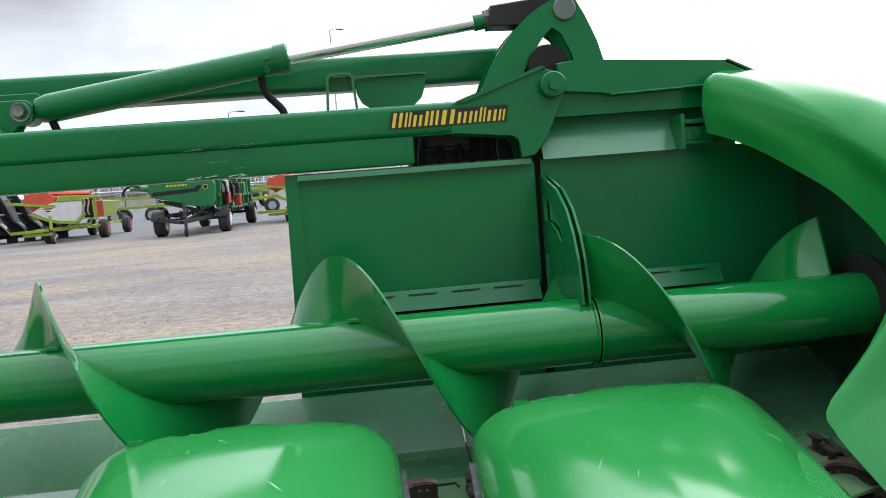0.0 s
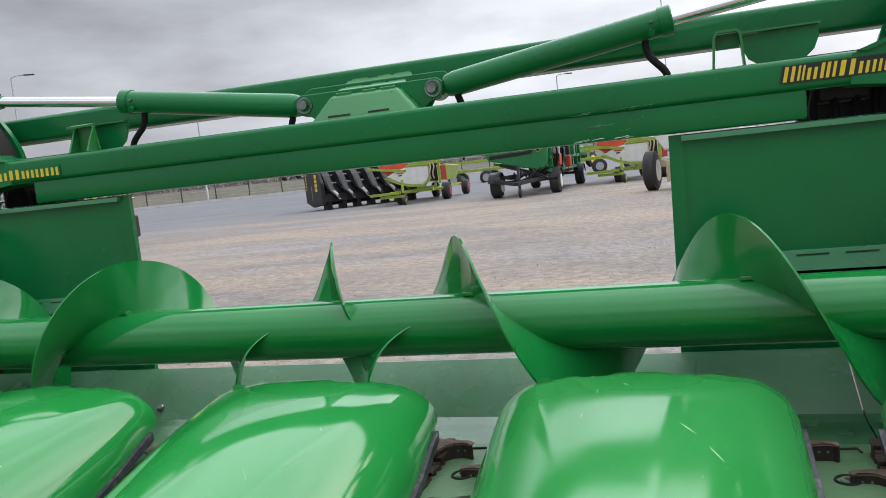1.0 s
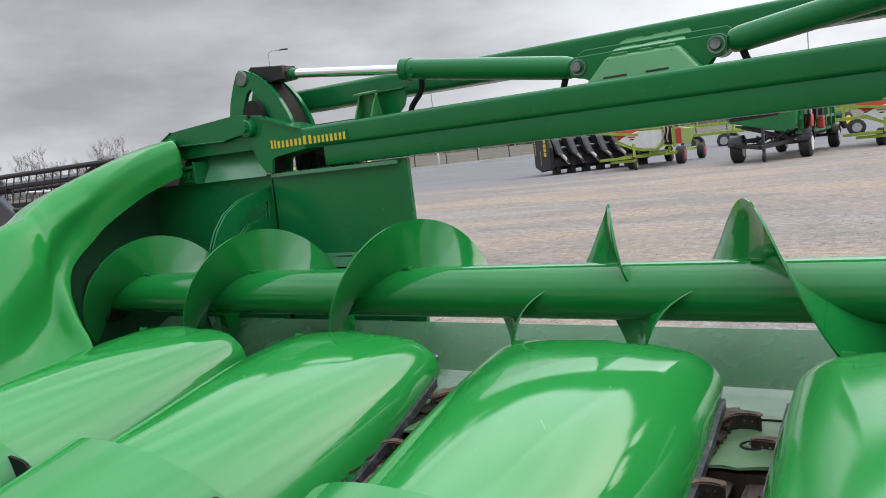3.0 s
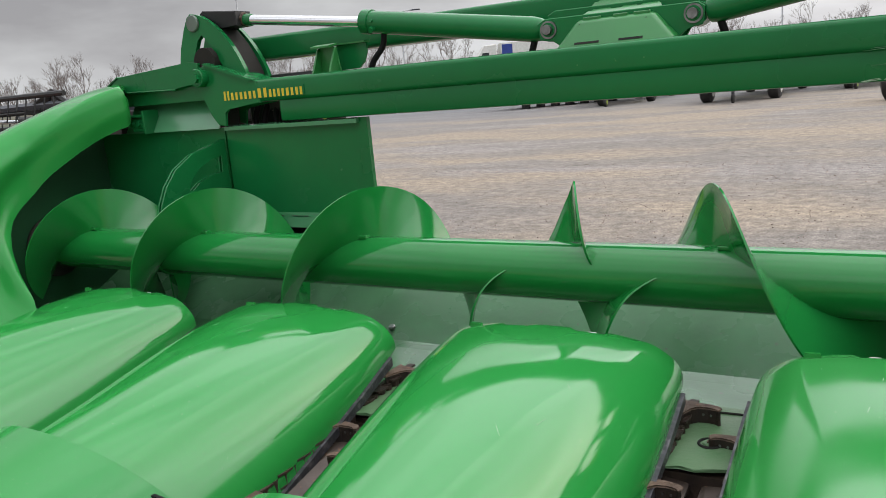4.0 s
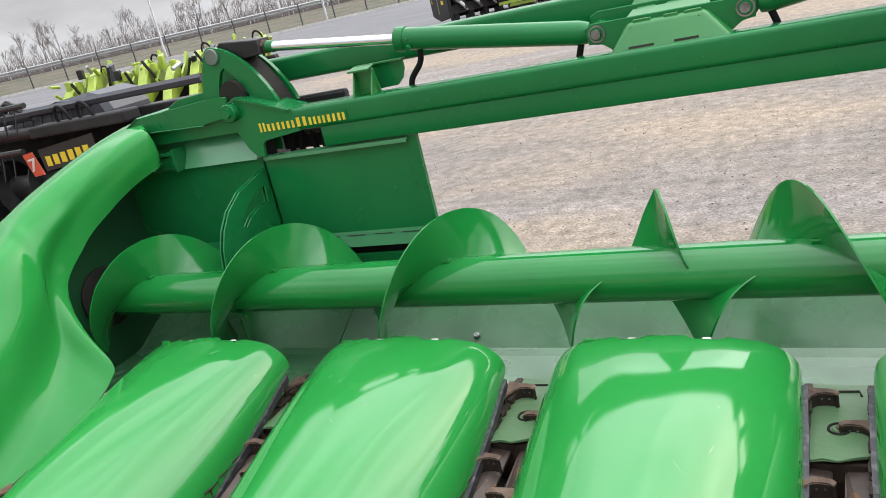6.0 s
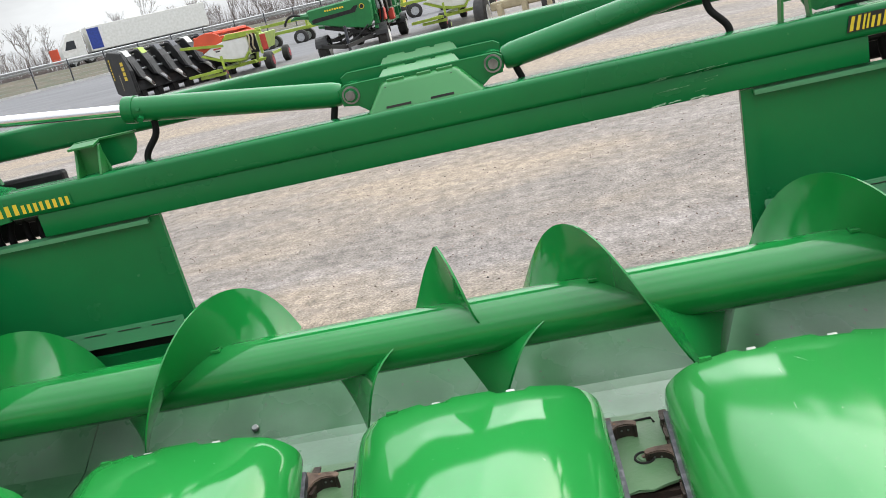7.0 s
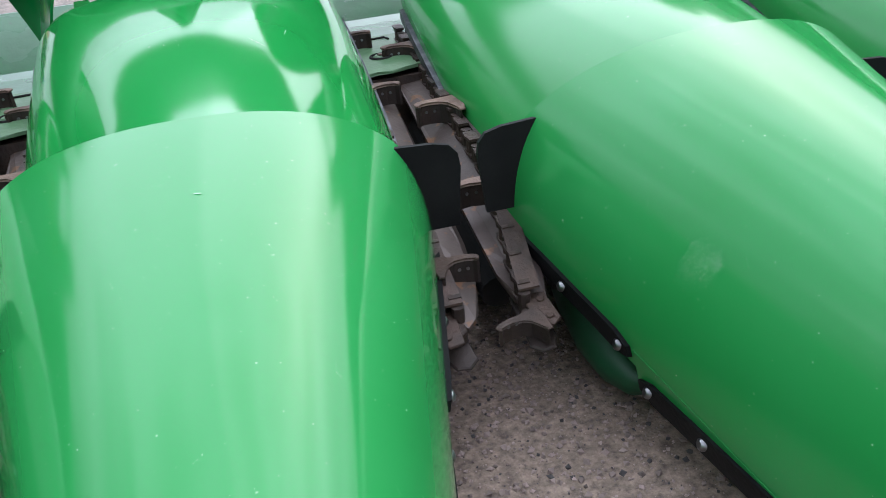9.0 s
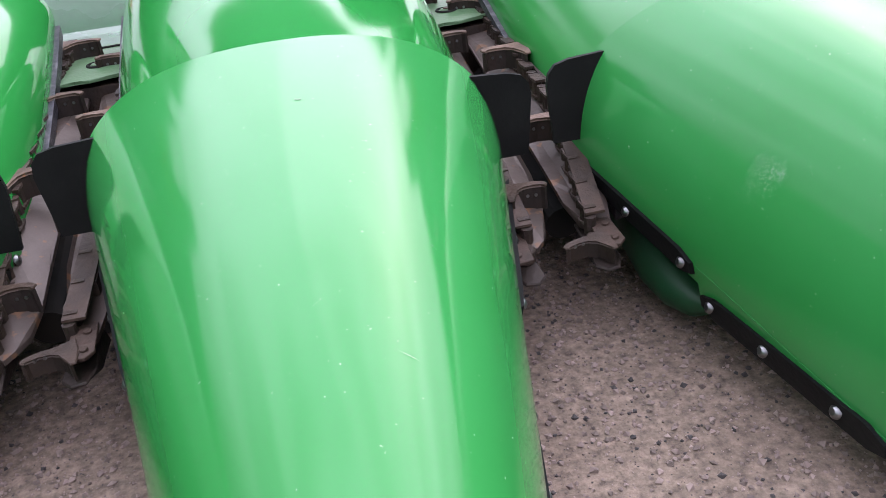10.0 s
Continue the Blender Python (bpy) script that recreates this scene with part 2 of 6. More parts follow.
def ground_material():
    m = bpy.data.materials.new("worn_asphalt_and_gravel")
    m.use_nodes = True
    n, l = m.node_tree.nodes, m.node_tree.links
    b = n["Principled BSDF"]
    tc = n.new("ShaderNodeTexCoord")

    def noise_at(scale, detail=5.0, stretch=None, rough=0.55):
        t = n.new("ShaderNodeTexNoise")
        t.inputs["Scale"].default_value, t.inputs["Detail"].default_value, t.inputs["Roughness"].default_value = scale, detail, rough
        src = tc.outputs["Object"]
        if stretch:
            mp = n.new("ShaderNodeMapping")
            mp.inputs["Scale"].default_value = stretch
            mp.inputs["Rotation"].default_value = (0, 0, radians(-8))
            l.new(src, mp.inputs["Vector"])
            src = mp.outputs["Vector"]
        l.new(src, t.inputs["Vector"])
        return t.outputs["Fac"]

    def ramp(fac, p0, p1, c0=(0, 0, 0), c1=(1, 1, 1)):
        r = n.new("ShaderNodeValToRGB")
        r.color_ramp.elements[0].position, r.color_ramp.elements[0].color = p0, (*c0, 1)
        r.color_ramp.elements[1].position, r.color_ramp.elements[1].color = p1, (*c1, 1)
        l.new(fac, r.inputs["Fac"])
        return r.outputs["Color"]

    def mix(f, a, c, mode="MIX"):
        x = n.new("ShaderNodeMix")
        x.data_type, x.blend_type = "RGBA", mode
        if isinstance(f, bpy.types.NodeSocket):
            l.new(f, x.inputs["Factor"])
        else:
            x.inputs["Factor"].default_value = f
        for s, v in (("A", a), ("B", c)):
            if isinstance(v, bpy.types.NodeSocket):
                l.new(v, x.inputs[s])
            else:
                x.inputs[s].default_value = (*v, 1)
        return x.outputs["Result"]

    asphalt = ramp(noise_at(2.5), 0.3, 0.7, (0.150, 0.137, 0.127), (0.218, 0.199, 0.184))
    sand = ramp(noise_at(6.0), 0.3, 0.7, (0.298, 0.250, 0.196), (0.224, 0.190, 0.152))
    wet = ramp(noise_at(1.2), 0.3, 0.7, (0.175, 0.163, 0.158), (0.255, 0.238, 0.230))
    patches = ramp(noise_at(0.33, 7.0, (0.55, 1.3, 1.0)), 0.46, 0.58)
    streaks = ramp(noise_at(0.42, 4.0, (0.22, 1.5, 1.0)), 0.50, 0.58)
    col = mix(streaks, asphalt, wet)
    col = mix(patches, col, sand)
    grit = ramp(noise_at(55.0, 9.0, rough=0.7), 0.34, 0.68, (0.34, 0.32, 0.30), (1.55, 1.50, 1.45))
    col = mix(0.9, col, grit, "MULTIPLY")
    grit2 = ramp(noise_at(11.0, 8.0), 0.30, 0.70, (0.54, 0.53, 0.52), (1.42, 1.41, 1.40))
    col = mix(0.8, col, grit2, "MULTIPLY")
    pits = ramp(noise_at(4.2, 3.0), 0.62, 0.72)
    col = mix(pits, col, (0.17, 0.14, 0.12))
    sep = n.new("ShaderNodeSeparateXYZ")
    l.new(tc.outputs["Object"], sep.inputs["Vector"])
    # brown soil that has gathered under the machine
    soil = ramp(noise_at(7.0, 8.0), 0.3, 0.7, (0.190, 0.146, 0.114), (0.276, 0.216, 0.172))
    near = n.new("ShaderNodeMapRange")
    near.interpolation_type = "SMOOTHSTEP"
    near.inputs["From Min"].default_value, near.inputs["From Max"].default_value = 3.1, 2.3
    l.new(sep.outputs["Y"], near.inputs["Value"])
    col = mix(near.outputs["Result"], col, mix(0.9, soil, grit, "MULTIPLY"))
    # dry verge past the yard's edge
    edge = n.new("ShaderNodeVectorMath")
    edge.operation = "DOT_PRODUCT"
    l.new(tc.outputs["Object"], edge.inputs[0])
    edge.inputs[1].default_value = (-0.574, 0.819, 0.0)
    mr = n.new("ShaderNodeMapRange")
    mr.inputs["From Min"].default_value, mr.inputs["From Max"].default_value = 75.0, 75.6
    l.new(edge.outputs["Value"], mr.inputs["Value"])
    # the far half of the yard is bare asphalt
    bare = n.new("ShaderNodeMapRange")
    bare.inputs["From Min"].default_value, bare.inputs["From Max"].default_value = 27.0, 40.0
    wob = n.new("ShaderNodeMath")
    wob.operation = "MULTIPLY_ADD"
    l.new(noise_at(0.12, 5.0, (0.4, 1.6, 1.0)), wob.inputs[0])
    wob.inputs[1].default_value = 16.0
    l.new(edge.outputs["Value"], wob.inputs[2])
    l.new(wob.outputs["Value"], bare.inputs["Value"])
    tar = ramp(noise_at(0.5, 6.0, (0.3, 1.6, 1.0)), 0.3, 0.7, (0.095, 0.097, 0.105), (0.15, 0.15, 0.157))
    col = mix(bare.outputs["Result"], col, tar)
    verge = ramp(noise_at(0.8, 8.0), 0.3, 0.7, (0.108, 0.084, 0.062), (0.050, 0.060, 0.032))
    col = mix(mr.outputs["Result"], col, verge)
    l.new(col, b.inputs["Base Color"])
    b.inputs["Roughness"].default_value = 0.9
    bp = n.new("ShaderNodeBump")
    bp.inputs["Strength"].default_value, bp.inputs["Distance"].default_value = 0.55, 0.012
    l.new(noise_at(60.0, 6.0), bp.inputs["Height"])
    l.new(bp.outputs["Normal"], b.inputs["Normal"])
    return m


M_GROUND = ground_material()


# ---- mesh helpers ----
def part(name, bm, material, parent=None, label="", smooth=False, loc=None):
    me = bpy.data.meshes.new(name)
    bmesh.ops.recalc_face_normals(bm, faces=bm.faces)
    bm.to_mesh(me)
    bm.free()
    me.materials.append(material)
    for p in me.polygons:
        p.use_smooth = smooth
    if smooth:
        me.set_sharp_from_angle(angle=radians(38))
    ob = new(name, me)
    if parent:
        ob.parent = parent
    if loc:
        ob.location = loc
    if label:
        ob["label"] = label
    return ob


def again(ob, loc, parent=None, rot=None, scale=None):
    """Another piece on the same mesh, with its sub-parts."""
    o = ob.copy()
    scene.collection.objects.link(o)
    o.parent = parent or ob.parent
    o.location = loc
    if rot:
        o.rotation_euler = rot
    if scale:
        o.scale = scale
    for c in ob.children:
        k = c.copy()
        scene.collection.objects.link(k)
        k.parent = o
    return o


def thing(name, label, category, loc=(0, 0, 0), group="", rz=0.0):
    e = new(name)
    e.location = loc
    e.rotation_euler = (0, 0, radians(rz))
    return tagged(e, label, category, group)


def box(bm, x0, x1, y0, y1, z0, z1, bevel=0.0, seg=2):
    vs = [bm.verts.new((x, y, z)) for x in (x0, x1) for y in (y0, y1) for z in (z0, z1)]
    fs = [bm.faces.new([vs[i] for i in q]) for q in ((0, 1, 3, 2), (4, 6, 7, 5), (0, 4, 5, 1), (2, 3, 7, 6), (0, 2, 6, 4), (1, 5, 7, 3))]
    if bevel:
        bmesh.ops.bevel(bm, geom=list({e for f in fs for e in f.edges}), offset=bevel, segments=seg, affect="EDGES", profile=0.5)
    return bm


def prism(bm, outline, axis, a, b, bevel=0.0):
    """A plate: an outline in the plane across axis, from a to b along it."""
    def put(p, d):
        return {"x": (d, p[0], p[1]), "y": (p[0], d, p[1]), "z": (p[0], p[1], d)}[axis]
    lo = [bm.verts.new(put(p, a)) for p in outline]
    hi = [bm.verts.new(put(p, b)) for p in outline]
    k = len(outline)
    fs = [bm.faces.new(lo), bm.faces.new(hi[::-1])]
    for i in range(k):
        fs.append(bm.faces.new((lo[i], hi[i], hi[(i + 1) % k], lo[(i + 1) % k])))
    if bevel:
        es = [e for e in {e for f in fs for e in f.edges} if (e.verts[0] in lo) == (e.verts[1] in lo)]
        bmesh.ops.bevel(bm, geom=es, offset=bevel, segments=1, affect="EDGES")
    return bm


def tube(bm, pts, radii, seg=20, cap=True):
    """A round bar along points; radii one number or one a point."""
    pts = [Vector(p) for p in pts]
    if not isinstance(radii, (list, tuple)):
        radii = [radii] * len(pts)
    rings, up = [], None
    for i, p in enumerate(pts):
        d = (pts[min(i + 1, len(pts) - 1)] - pts[max(i - 1, 0)])
        if d.length < 1e-9:
            d = pts[1] - pts[0] if i == 0 else pts[-1] - pts[-2]
        d.normalize()
        if up is None:
            up = d.orthogonal().normalized()
        up = (up - d * up.dot(d)).normalized()
        side = d.cross(up)
        rings.append([bm.verts.new(p + (up * math.cos(2 * math.pi * k / seg) + side * math.sin(2 * math.pi * k / seg)) * radii[i]) for k in range(seg)])
    for a, b in zip(rings, rings[1:]):
        for k in range(seg):
            bm.faces.new((a[k], a[(k + 1) % seg], b[(k + 1) % seg], b[k]))
    if cap:
        bm.faces.new(rings[0][::-1])
        bm.faces.new(rings[-1])
    return bm


def rod(bm, p, q, r, seg=20, chamfer=0.0):
    p, q = Vector(p), Vector(q)
    d = (q - p).normalized()
    if chamfer:
        c = chamfer
        return tube(bm, [p, p + d * 1e-5, p + d * c, q - d * c, q - d * 1e-5, q], [r - c, r - c, r, r, r - c, r - c], seg)
    return tube(bm, [p, q], r, seg)


def bolt(bm, at, axis, r=0.012, h=0.008, washer=True):
    """A hexagon bolt head with its washer."""
    at, axis = Vector(at), Vector(axis).normalized()
    if washer:
        rod(bm, at, at + axis * 0.002, r * 1.5, 14)
    rod(bm, at + axis * 0.002, at + axis * (h + 0.002), r, 6)
    return bm


def bez(p0, p1, p2, p3, k=12):
    p0, p1, p2, p3 = map(Vector, (p0, p1, p2, p3))
    return [p0 * (1 - t) ** 3 + p1 * 3 * t * (1 - t) ** 2 + p2 * 3 * t * t * (1 - t) + p3 * t ** 3 for t in [i / k for i in range(k + 1)]]


def shell(bm, grid, thick):
    """A moulded sheet with thickness from a grid of points (rows of columns), the outside being the side it bulges to."""
    g = np.array(grid, float)
    du, dv = np.gradient(g, axis=0), np.gradient(g, axis=1)
    nrm = np.cross(du, dv)
    nrm /= np.linalg.norm(nrm, axis=2, keepdims=True) + 1e-12
    if (nrm[..., 2]).mean() < 0:
        nrm = -nrm
    inner = g - nrm * thick
    R, C = g.shape[:2]
    vo = [[bm.verts.new(g[i, j]) for j in range(C)] for i in range(R)]
    vi = [[bm.verts.new(inner[i, j]) for j in range(C)] for i in range(R)]
    for i in range(R - 1):
        for j in range(C - 1):
            bm.faces.new((vo[i][j], vo[i][j + 1], vo[i + 1][j + 1], vo[i + 1][j]))
            bm.faces.new((vi[i][j], vi[i + 1][j], vi[i + 1][j + 1], vi[i][j + 1]))
    for i in range(R - 1):
        for j in (0, C - 1):
            bm.faces.new((vo[i][j], vo[i + 1][j], vi[i + 1][j], vi[i][j]))
    for j in range(C - 1):
        for i in (0, R - 1):
            bm.faces.new((vo[i][j], vo[i][j + 1], vi[i][j + 1], vi[i][j]))
    return bm


def lerp_table(rows, y):
    """Values between the rows of a table, smoothly, by its first column."""
    rows = sorted(rows)
    ys = [r[0] for r in rows]
    if y <= ys[0]:
        return rows[0][1:]
    if y >= ys[-1]:
        return rows[-1][1:]
    i = max(k for k in range(len(rows) - 1) if ys[k] <= y)
    t = (y - ys[i]) / (ys[i + 1] - ys[i])
    out = []
    for c in range(1, len(rows[0])):
        p1, p2 = rows[i][c], rows[i + 1][c]
        m1 = (rows[i + 1][c] - rows[i - 1][c]) / (ys[i + 1] - ys[i - 1]) if i > 0 else (p2 - p1) / (ys[i + 1] - ys[i])
        m2 = (rows[i + 2][c] - rows[i][c]) / (ys[i + 2] - ys[i]) if i + 2 < len(rows) else (p2 - p1) / (ys[i + 1] - ys[i])
        h = ys[i + 1] - ys[i]
        out.append((2 * t ** 3 - 3 * t * t + 1) * p1 + (t ** 3 - 2 * t * t + t) * h * m1 + (-2 * t ** 3 + 3 * t * t) * p2 + (t ** 3 - t * t) * h * m2)
    return out


def arch(w, zb, zt, e, k):
    """A half-round cross-section: k + 1 points from one foot over the top to the other."""
    pts = []
    for i in range(k + 1):
        a = math.pi * i / k
        c, s = math.cos(a), math.sin(a)
        pts.append((-w * math.copysign(abs(c) ** (2 / e), c), zb + (zt - zb) * abs(s) ** (2 / e)))
    return pts


# ---- ground ----
def build_ground():
    bm = bmesh.new()
    nx, ny = Vector((-0.574, 0.819)), Vector((0.819, 0.574))
    # strips across the yard's far edge: yard, verge, bank up to the road, fields beyond
    cuts = [(-400, 0), (-60, 0), (32, 0), (75, 0.45), (76, 0.45), (80, 0.9), (86, 1.7), (88, 1.75), (100, 1.75), (104, 1.2), (600, 1.0), (3000, 2.0)]
    spans = [-3000, -300, -100, 0, 100, 300, 3000]
    rows = []
    for d, z in cuts:
        rows.append([bm.verts.new((*(nx * d + ny * s), z)) for s in spans])
    for a, b in zip(rows, rows[1:]):
        for i in range(len(spans) - 1):
            bm.faces.new((a[i], a[i + 1], b[i + 1], b[i]))
    return tagged(part("ground", bm, M_GROUND), "worn grey-brown asphalt yard with sandy gravel patches", "ground", kind="structure")


build_ground()

# ---- the folding maize header ----
AY, AZ, AR, FR = 2.196, 0.6205, 0.076, 0.2205   # auger axis, tube and flight radius
ROW = 0.75
header = thing("maize_header", "green six-row folding maize header standing on the asphalt", "maize header")


def both(fn):
    for s in (1, -1):
        fn(s)


def beams():
    bm = bmesh.new()
    box(bm, -1.42, 1.42, 2.450, 2.545, 1.104, 1.184, 0.015, 5)
    part("top_beam", bm, M_GREEN, header, "green square steel tube with chipped paint", True)
    bm = bmesh.new()
    box(bm, -1.187, 1.167, 2.460, 2.54, 1.035, 1.115, 0.007, 2)
    part("lower_rail", bm, M_GREEN, header, smooth=True)
    bm = bmesh.new()
    box(bm, -1.62, 1.62, 2.66, 2.76, 1.256, 1.346, 0.016, 5)
    part("rear_beam", bm, M_GREEN, header, smooth=True)
    # scraped streaks where the paint has come off
    rr = random.Random(4)
    for i in range(22):
        low = i % 3 == 0
        x = rr.gauss(0.62, 0.03) if i % 2 else rr.gauss(0.735, 0.03)
        z = 1.036 + rr.uniform(0, 0.004) if low else (rr.uniform(1.050, 1.085) if i % 3 == 1 else rr.uniform(1.106, 1.112))
        w, h = rr.uniform(0.004, 0.024), rr.uniform(0.0005, 0.0016) * (1.6 if low else 1)
        bm = bmesh.new()
        n = 7
        prism(bm, [(x + w * (2 * k / n - 1), z + rr.uniform(0, 0.5) * h + 0.003 * k / n) for k in range(n + 1)] + [(x + w * (2 * k / n - 1), z + h * rr.uniform(0.6, 1.4) + 0.003 * k / n) for k in range(n, -1, -1)],
              "y", (2.4490 if z > 1.10 else 2.4592), (2.4510 if z > 1.10 else 2.4610))
        part("paint_scrape", bm, M_CHIP if i % 3 else M_SCRATCH, header, "thin scraped streak")


M_CHIP = mat("scuffed_primer", (0.20, 0.36, 0.22), 0.6, second=(0.03, 0.14, 0.05), scale=60, spread=(0.45, 0.6))
beams()


def end_bracket(s):
    # ear plates that carry the lower pivot
    ear = [(1.27, 1.178), (1.33, 1.198), (1.48, 1.247), (1.515, 1.250), (1.545, 1.240), (1.562, 1.21), (1.558, 1.18), (1.505, 1.07),
           (1.475, 1.035), (1.440, 1.030), (1.436, 1.078), (1.42, 1.090), (1.262, 1.104)]
    for y0 in (2.4597, 2.562):
        bm = bmesh.new()
        prism(bm, [(s * x, z) for x, z in ear], "y", y0 - 0.012, y0, 0.002)
        part("pivot_ear", bm, M_GREEN, header)
    bm = bmesh.new()
    prism(bm, [(s * 1.28, 1.183), (s * 1.50, 1.257), (s * 1.515, 1.253), (s * 1.30, 1.179)], "y", 2.440, 2.565)
    part("ear_cover", bm, M_GREEN, header)
    bm = bmesh.new()
    rod(bm, (s * 1.527, 2.418, 1.207), (s * 1.527, 2.58, 1.207), 0.033, 24, 0.003)
    pin = part("pivot_pin", bm, M_GREEN, header, smooth=True)
    bm = bmesh.new()
    bolt(bm, (s * 1.527, 2.418, 1.207), (0, -1, 0), 0.017, 0.01)
    part("bolt", bm, M_GREEN, pin)


both(end_bracket)


def wing(s):
    front = [(1.545, 1.262), (1.60, 1.268), (2.00, 1.243), (2.075, 1.207), (1.95, 1.178), (1.70, 1.172), (1.66, 1.183), (1.555, 1.19)]
    bm = bmesh.new()
    prism(bm, [(s * x, z) for x, z in front], "y", 2.452, 2.464, 0.002)
    part("wing_plate", bm, M_GREEN, header)
    bm = bmesh.new()
    prism(bm, [(s * 1.50, 1.27), (s * 1.58, 1.292), (s * 1.94, 1.270), (s * 2.06, 1.222), (s * 2.06, 1.18), (s * 1.5, 1.18)], "y", 2.63, 2.645, 0.002)
    part("wing_plate", bm, M_GREEN, header)
    bm = bmesh.new()
    prism(bm, [(s * 1.56, 1.215), (s * 1.98, 1.20), (s * 2.07, 1.205), (s * 2.07, 1.185), (s * 1.56, 1.19)], "y", 2.464, 2.63)
    part("wing_floor", bm, M_GREEN, header)
    bm = bmesh.new()
    prism(bm, [(s * 1.99, 1.240), (s * 2.00, 1.246), (s * 2.072, 1.212), (s * 2.068, 1.203)], "y", 2.452, 2.64)
    part("wing_end", bm, M_GREEN, header)
    # welded seam along the lower flange
    bm = bmesh.new()
    rr = random.Random(5)
    tube(bm, [(s * (1.68 + 0.27 * i / 26), 2.450, 1.174 + 0.008 * i / 26 + rr.uniform(-0.0008, 0.0008)) for i in range(27)], [rr.uniform(0.0022, 0.0036) for i in range(27)], 6)
    part("weld_bead", bm, M_GREEN, header, smooth=True)
    bm = bmesh.new()
    box(bm, s * 1.50, s * 2.08, 2.475, 2.62, 1.128, 1.19)
    part("wing_web", bm, M_GREEN, header)
    # pale sloping strip over the wing's back sheet
    bm = bmesh.new()
    prism(bm, [(2.470, 1.022), (2.474, 1.022), (2.540, 1.128), (2.534, 1.131)], "x", s * 1.500, s * 2.02)
    part("sloping_strip", bm, M_STRIP, header, "pale glossy green strip")
    bm = bmesh.new()
    box(bm, s * 1.495, s * 2.20, 2.492, 2.500, 0.40, 1.024, 0.0)
    part("wing_back_sheet", bm, M_GREEN, header)
    # bracket that holds the divider's cover
    bm = bmesh.new()
    box(bm, s * 1.862, s * 1.95, 2.450, 2.500, 1.030, 1.042, 0.003)
    box(bm, s * 1.862, s * 1.95, 2.450, 2.456, 1.042, 1.078, 0.002)
    box(bm, s * 1.862, s * 1.99, 2.440, 2.500, 1.084, 1.096, 0.003)
    box(bm, s * 1.856, s * 1.868, 2.432, 2.505, 1.020, 1.110, 0.002)
    clamp = part("cover_bracket", bm, M_GREEN, header)
    for x in (1.905, 1.945):
        bm = bmesh.new()
        bolt(bm, (s * x, 2.450, 1.060), (0, -1, 0), 0.010, 0.008)
        part("bolt", bm, M_GREEN, clamp)


M_STRIP = mat("pale_green_satin_paint", (0.065, 0.25, 0.12), 0.25, second=(0.055, 0.22, 0.10), scale=5, coat=0.2)
both(wing)


def gap_seal(s):
    bm = bmesh.new()
    box(bm, s * 1.440, s * 1.515, 2.515, 2.522, 0.90, 1.125)
    part("gap_seal", bm, M_DARKIN, header, "dark seal in the folding gap")


both(gap_seal)


def slotted_plate(bm, outline, slot, x0, x1):
    """A plate across x with an opening cut through it."""
    edges = []
    for loop in (outline, slot):
        vs = [bm.verts.new((x0, y, z)) for y, z in loop]
        edges += [bm.edges.new((vs[i], vs[(i + 1) % len(vs)])) for i in range(len(vs))]
    flat = [f for f in bmesh.ops.triangle_fill(bm, edges=edges, use_beauty=True)["geom"] if isinstance(f, bmesh.types.BMFace)]
    out = bmesh.ops.extrude_face_region(bm, geom=flat)["geom"]
    bmesh.ops.translate(bm, verts=[v for v in out if isinstance(v, bmesh.types.BMVert)], vec=(x1 - x0, 0, 0))
    return bm


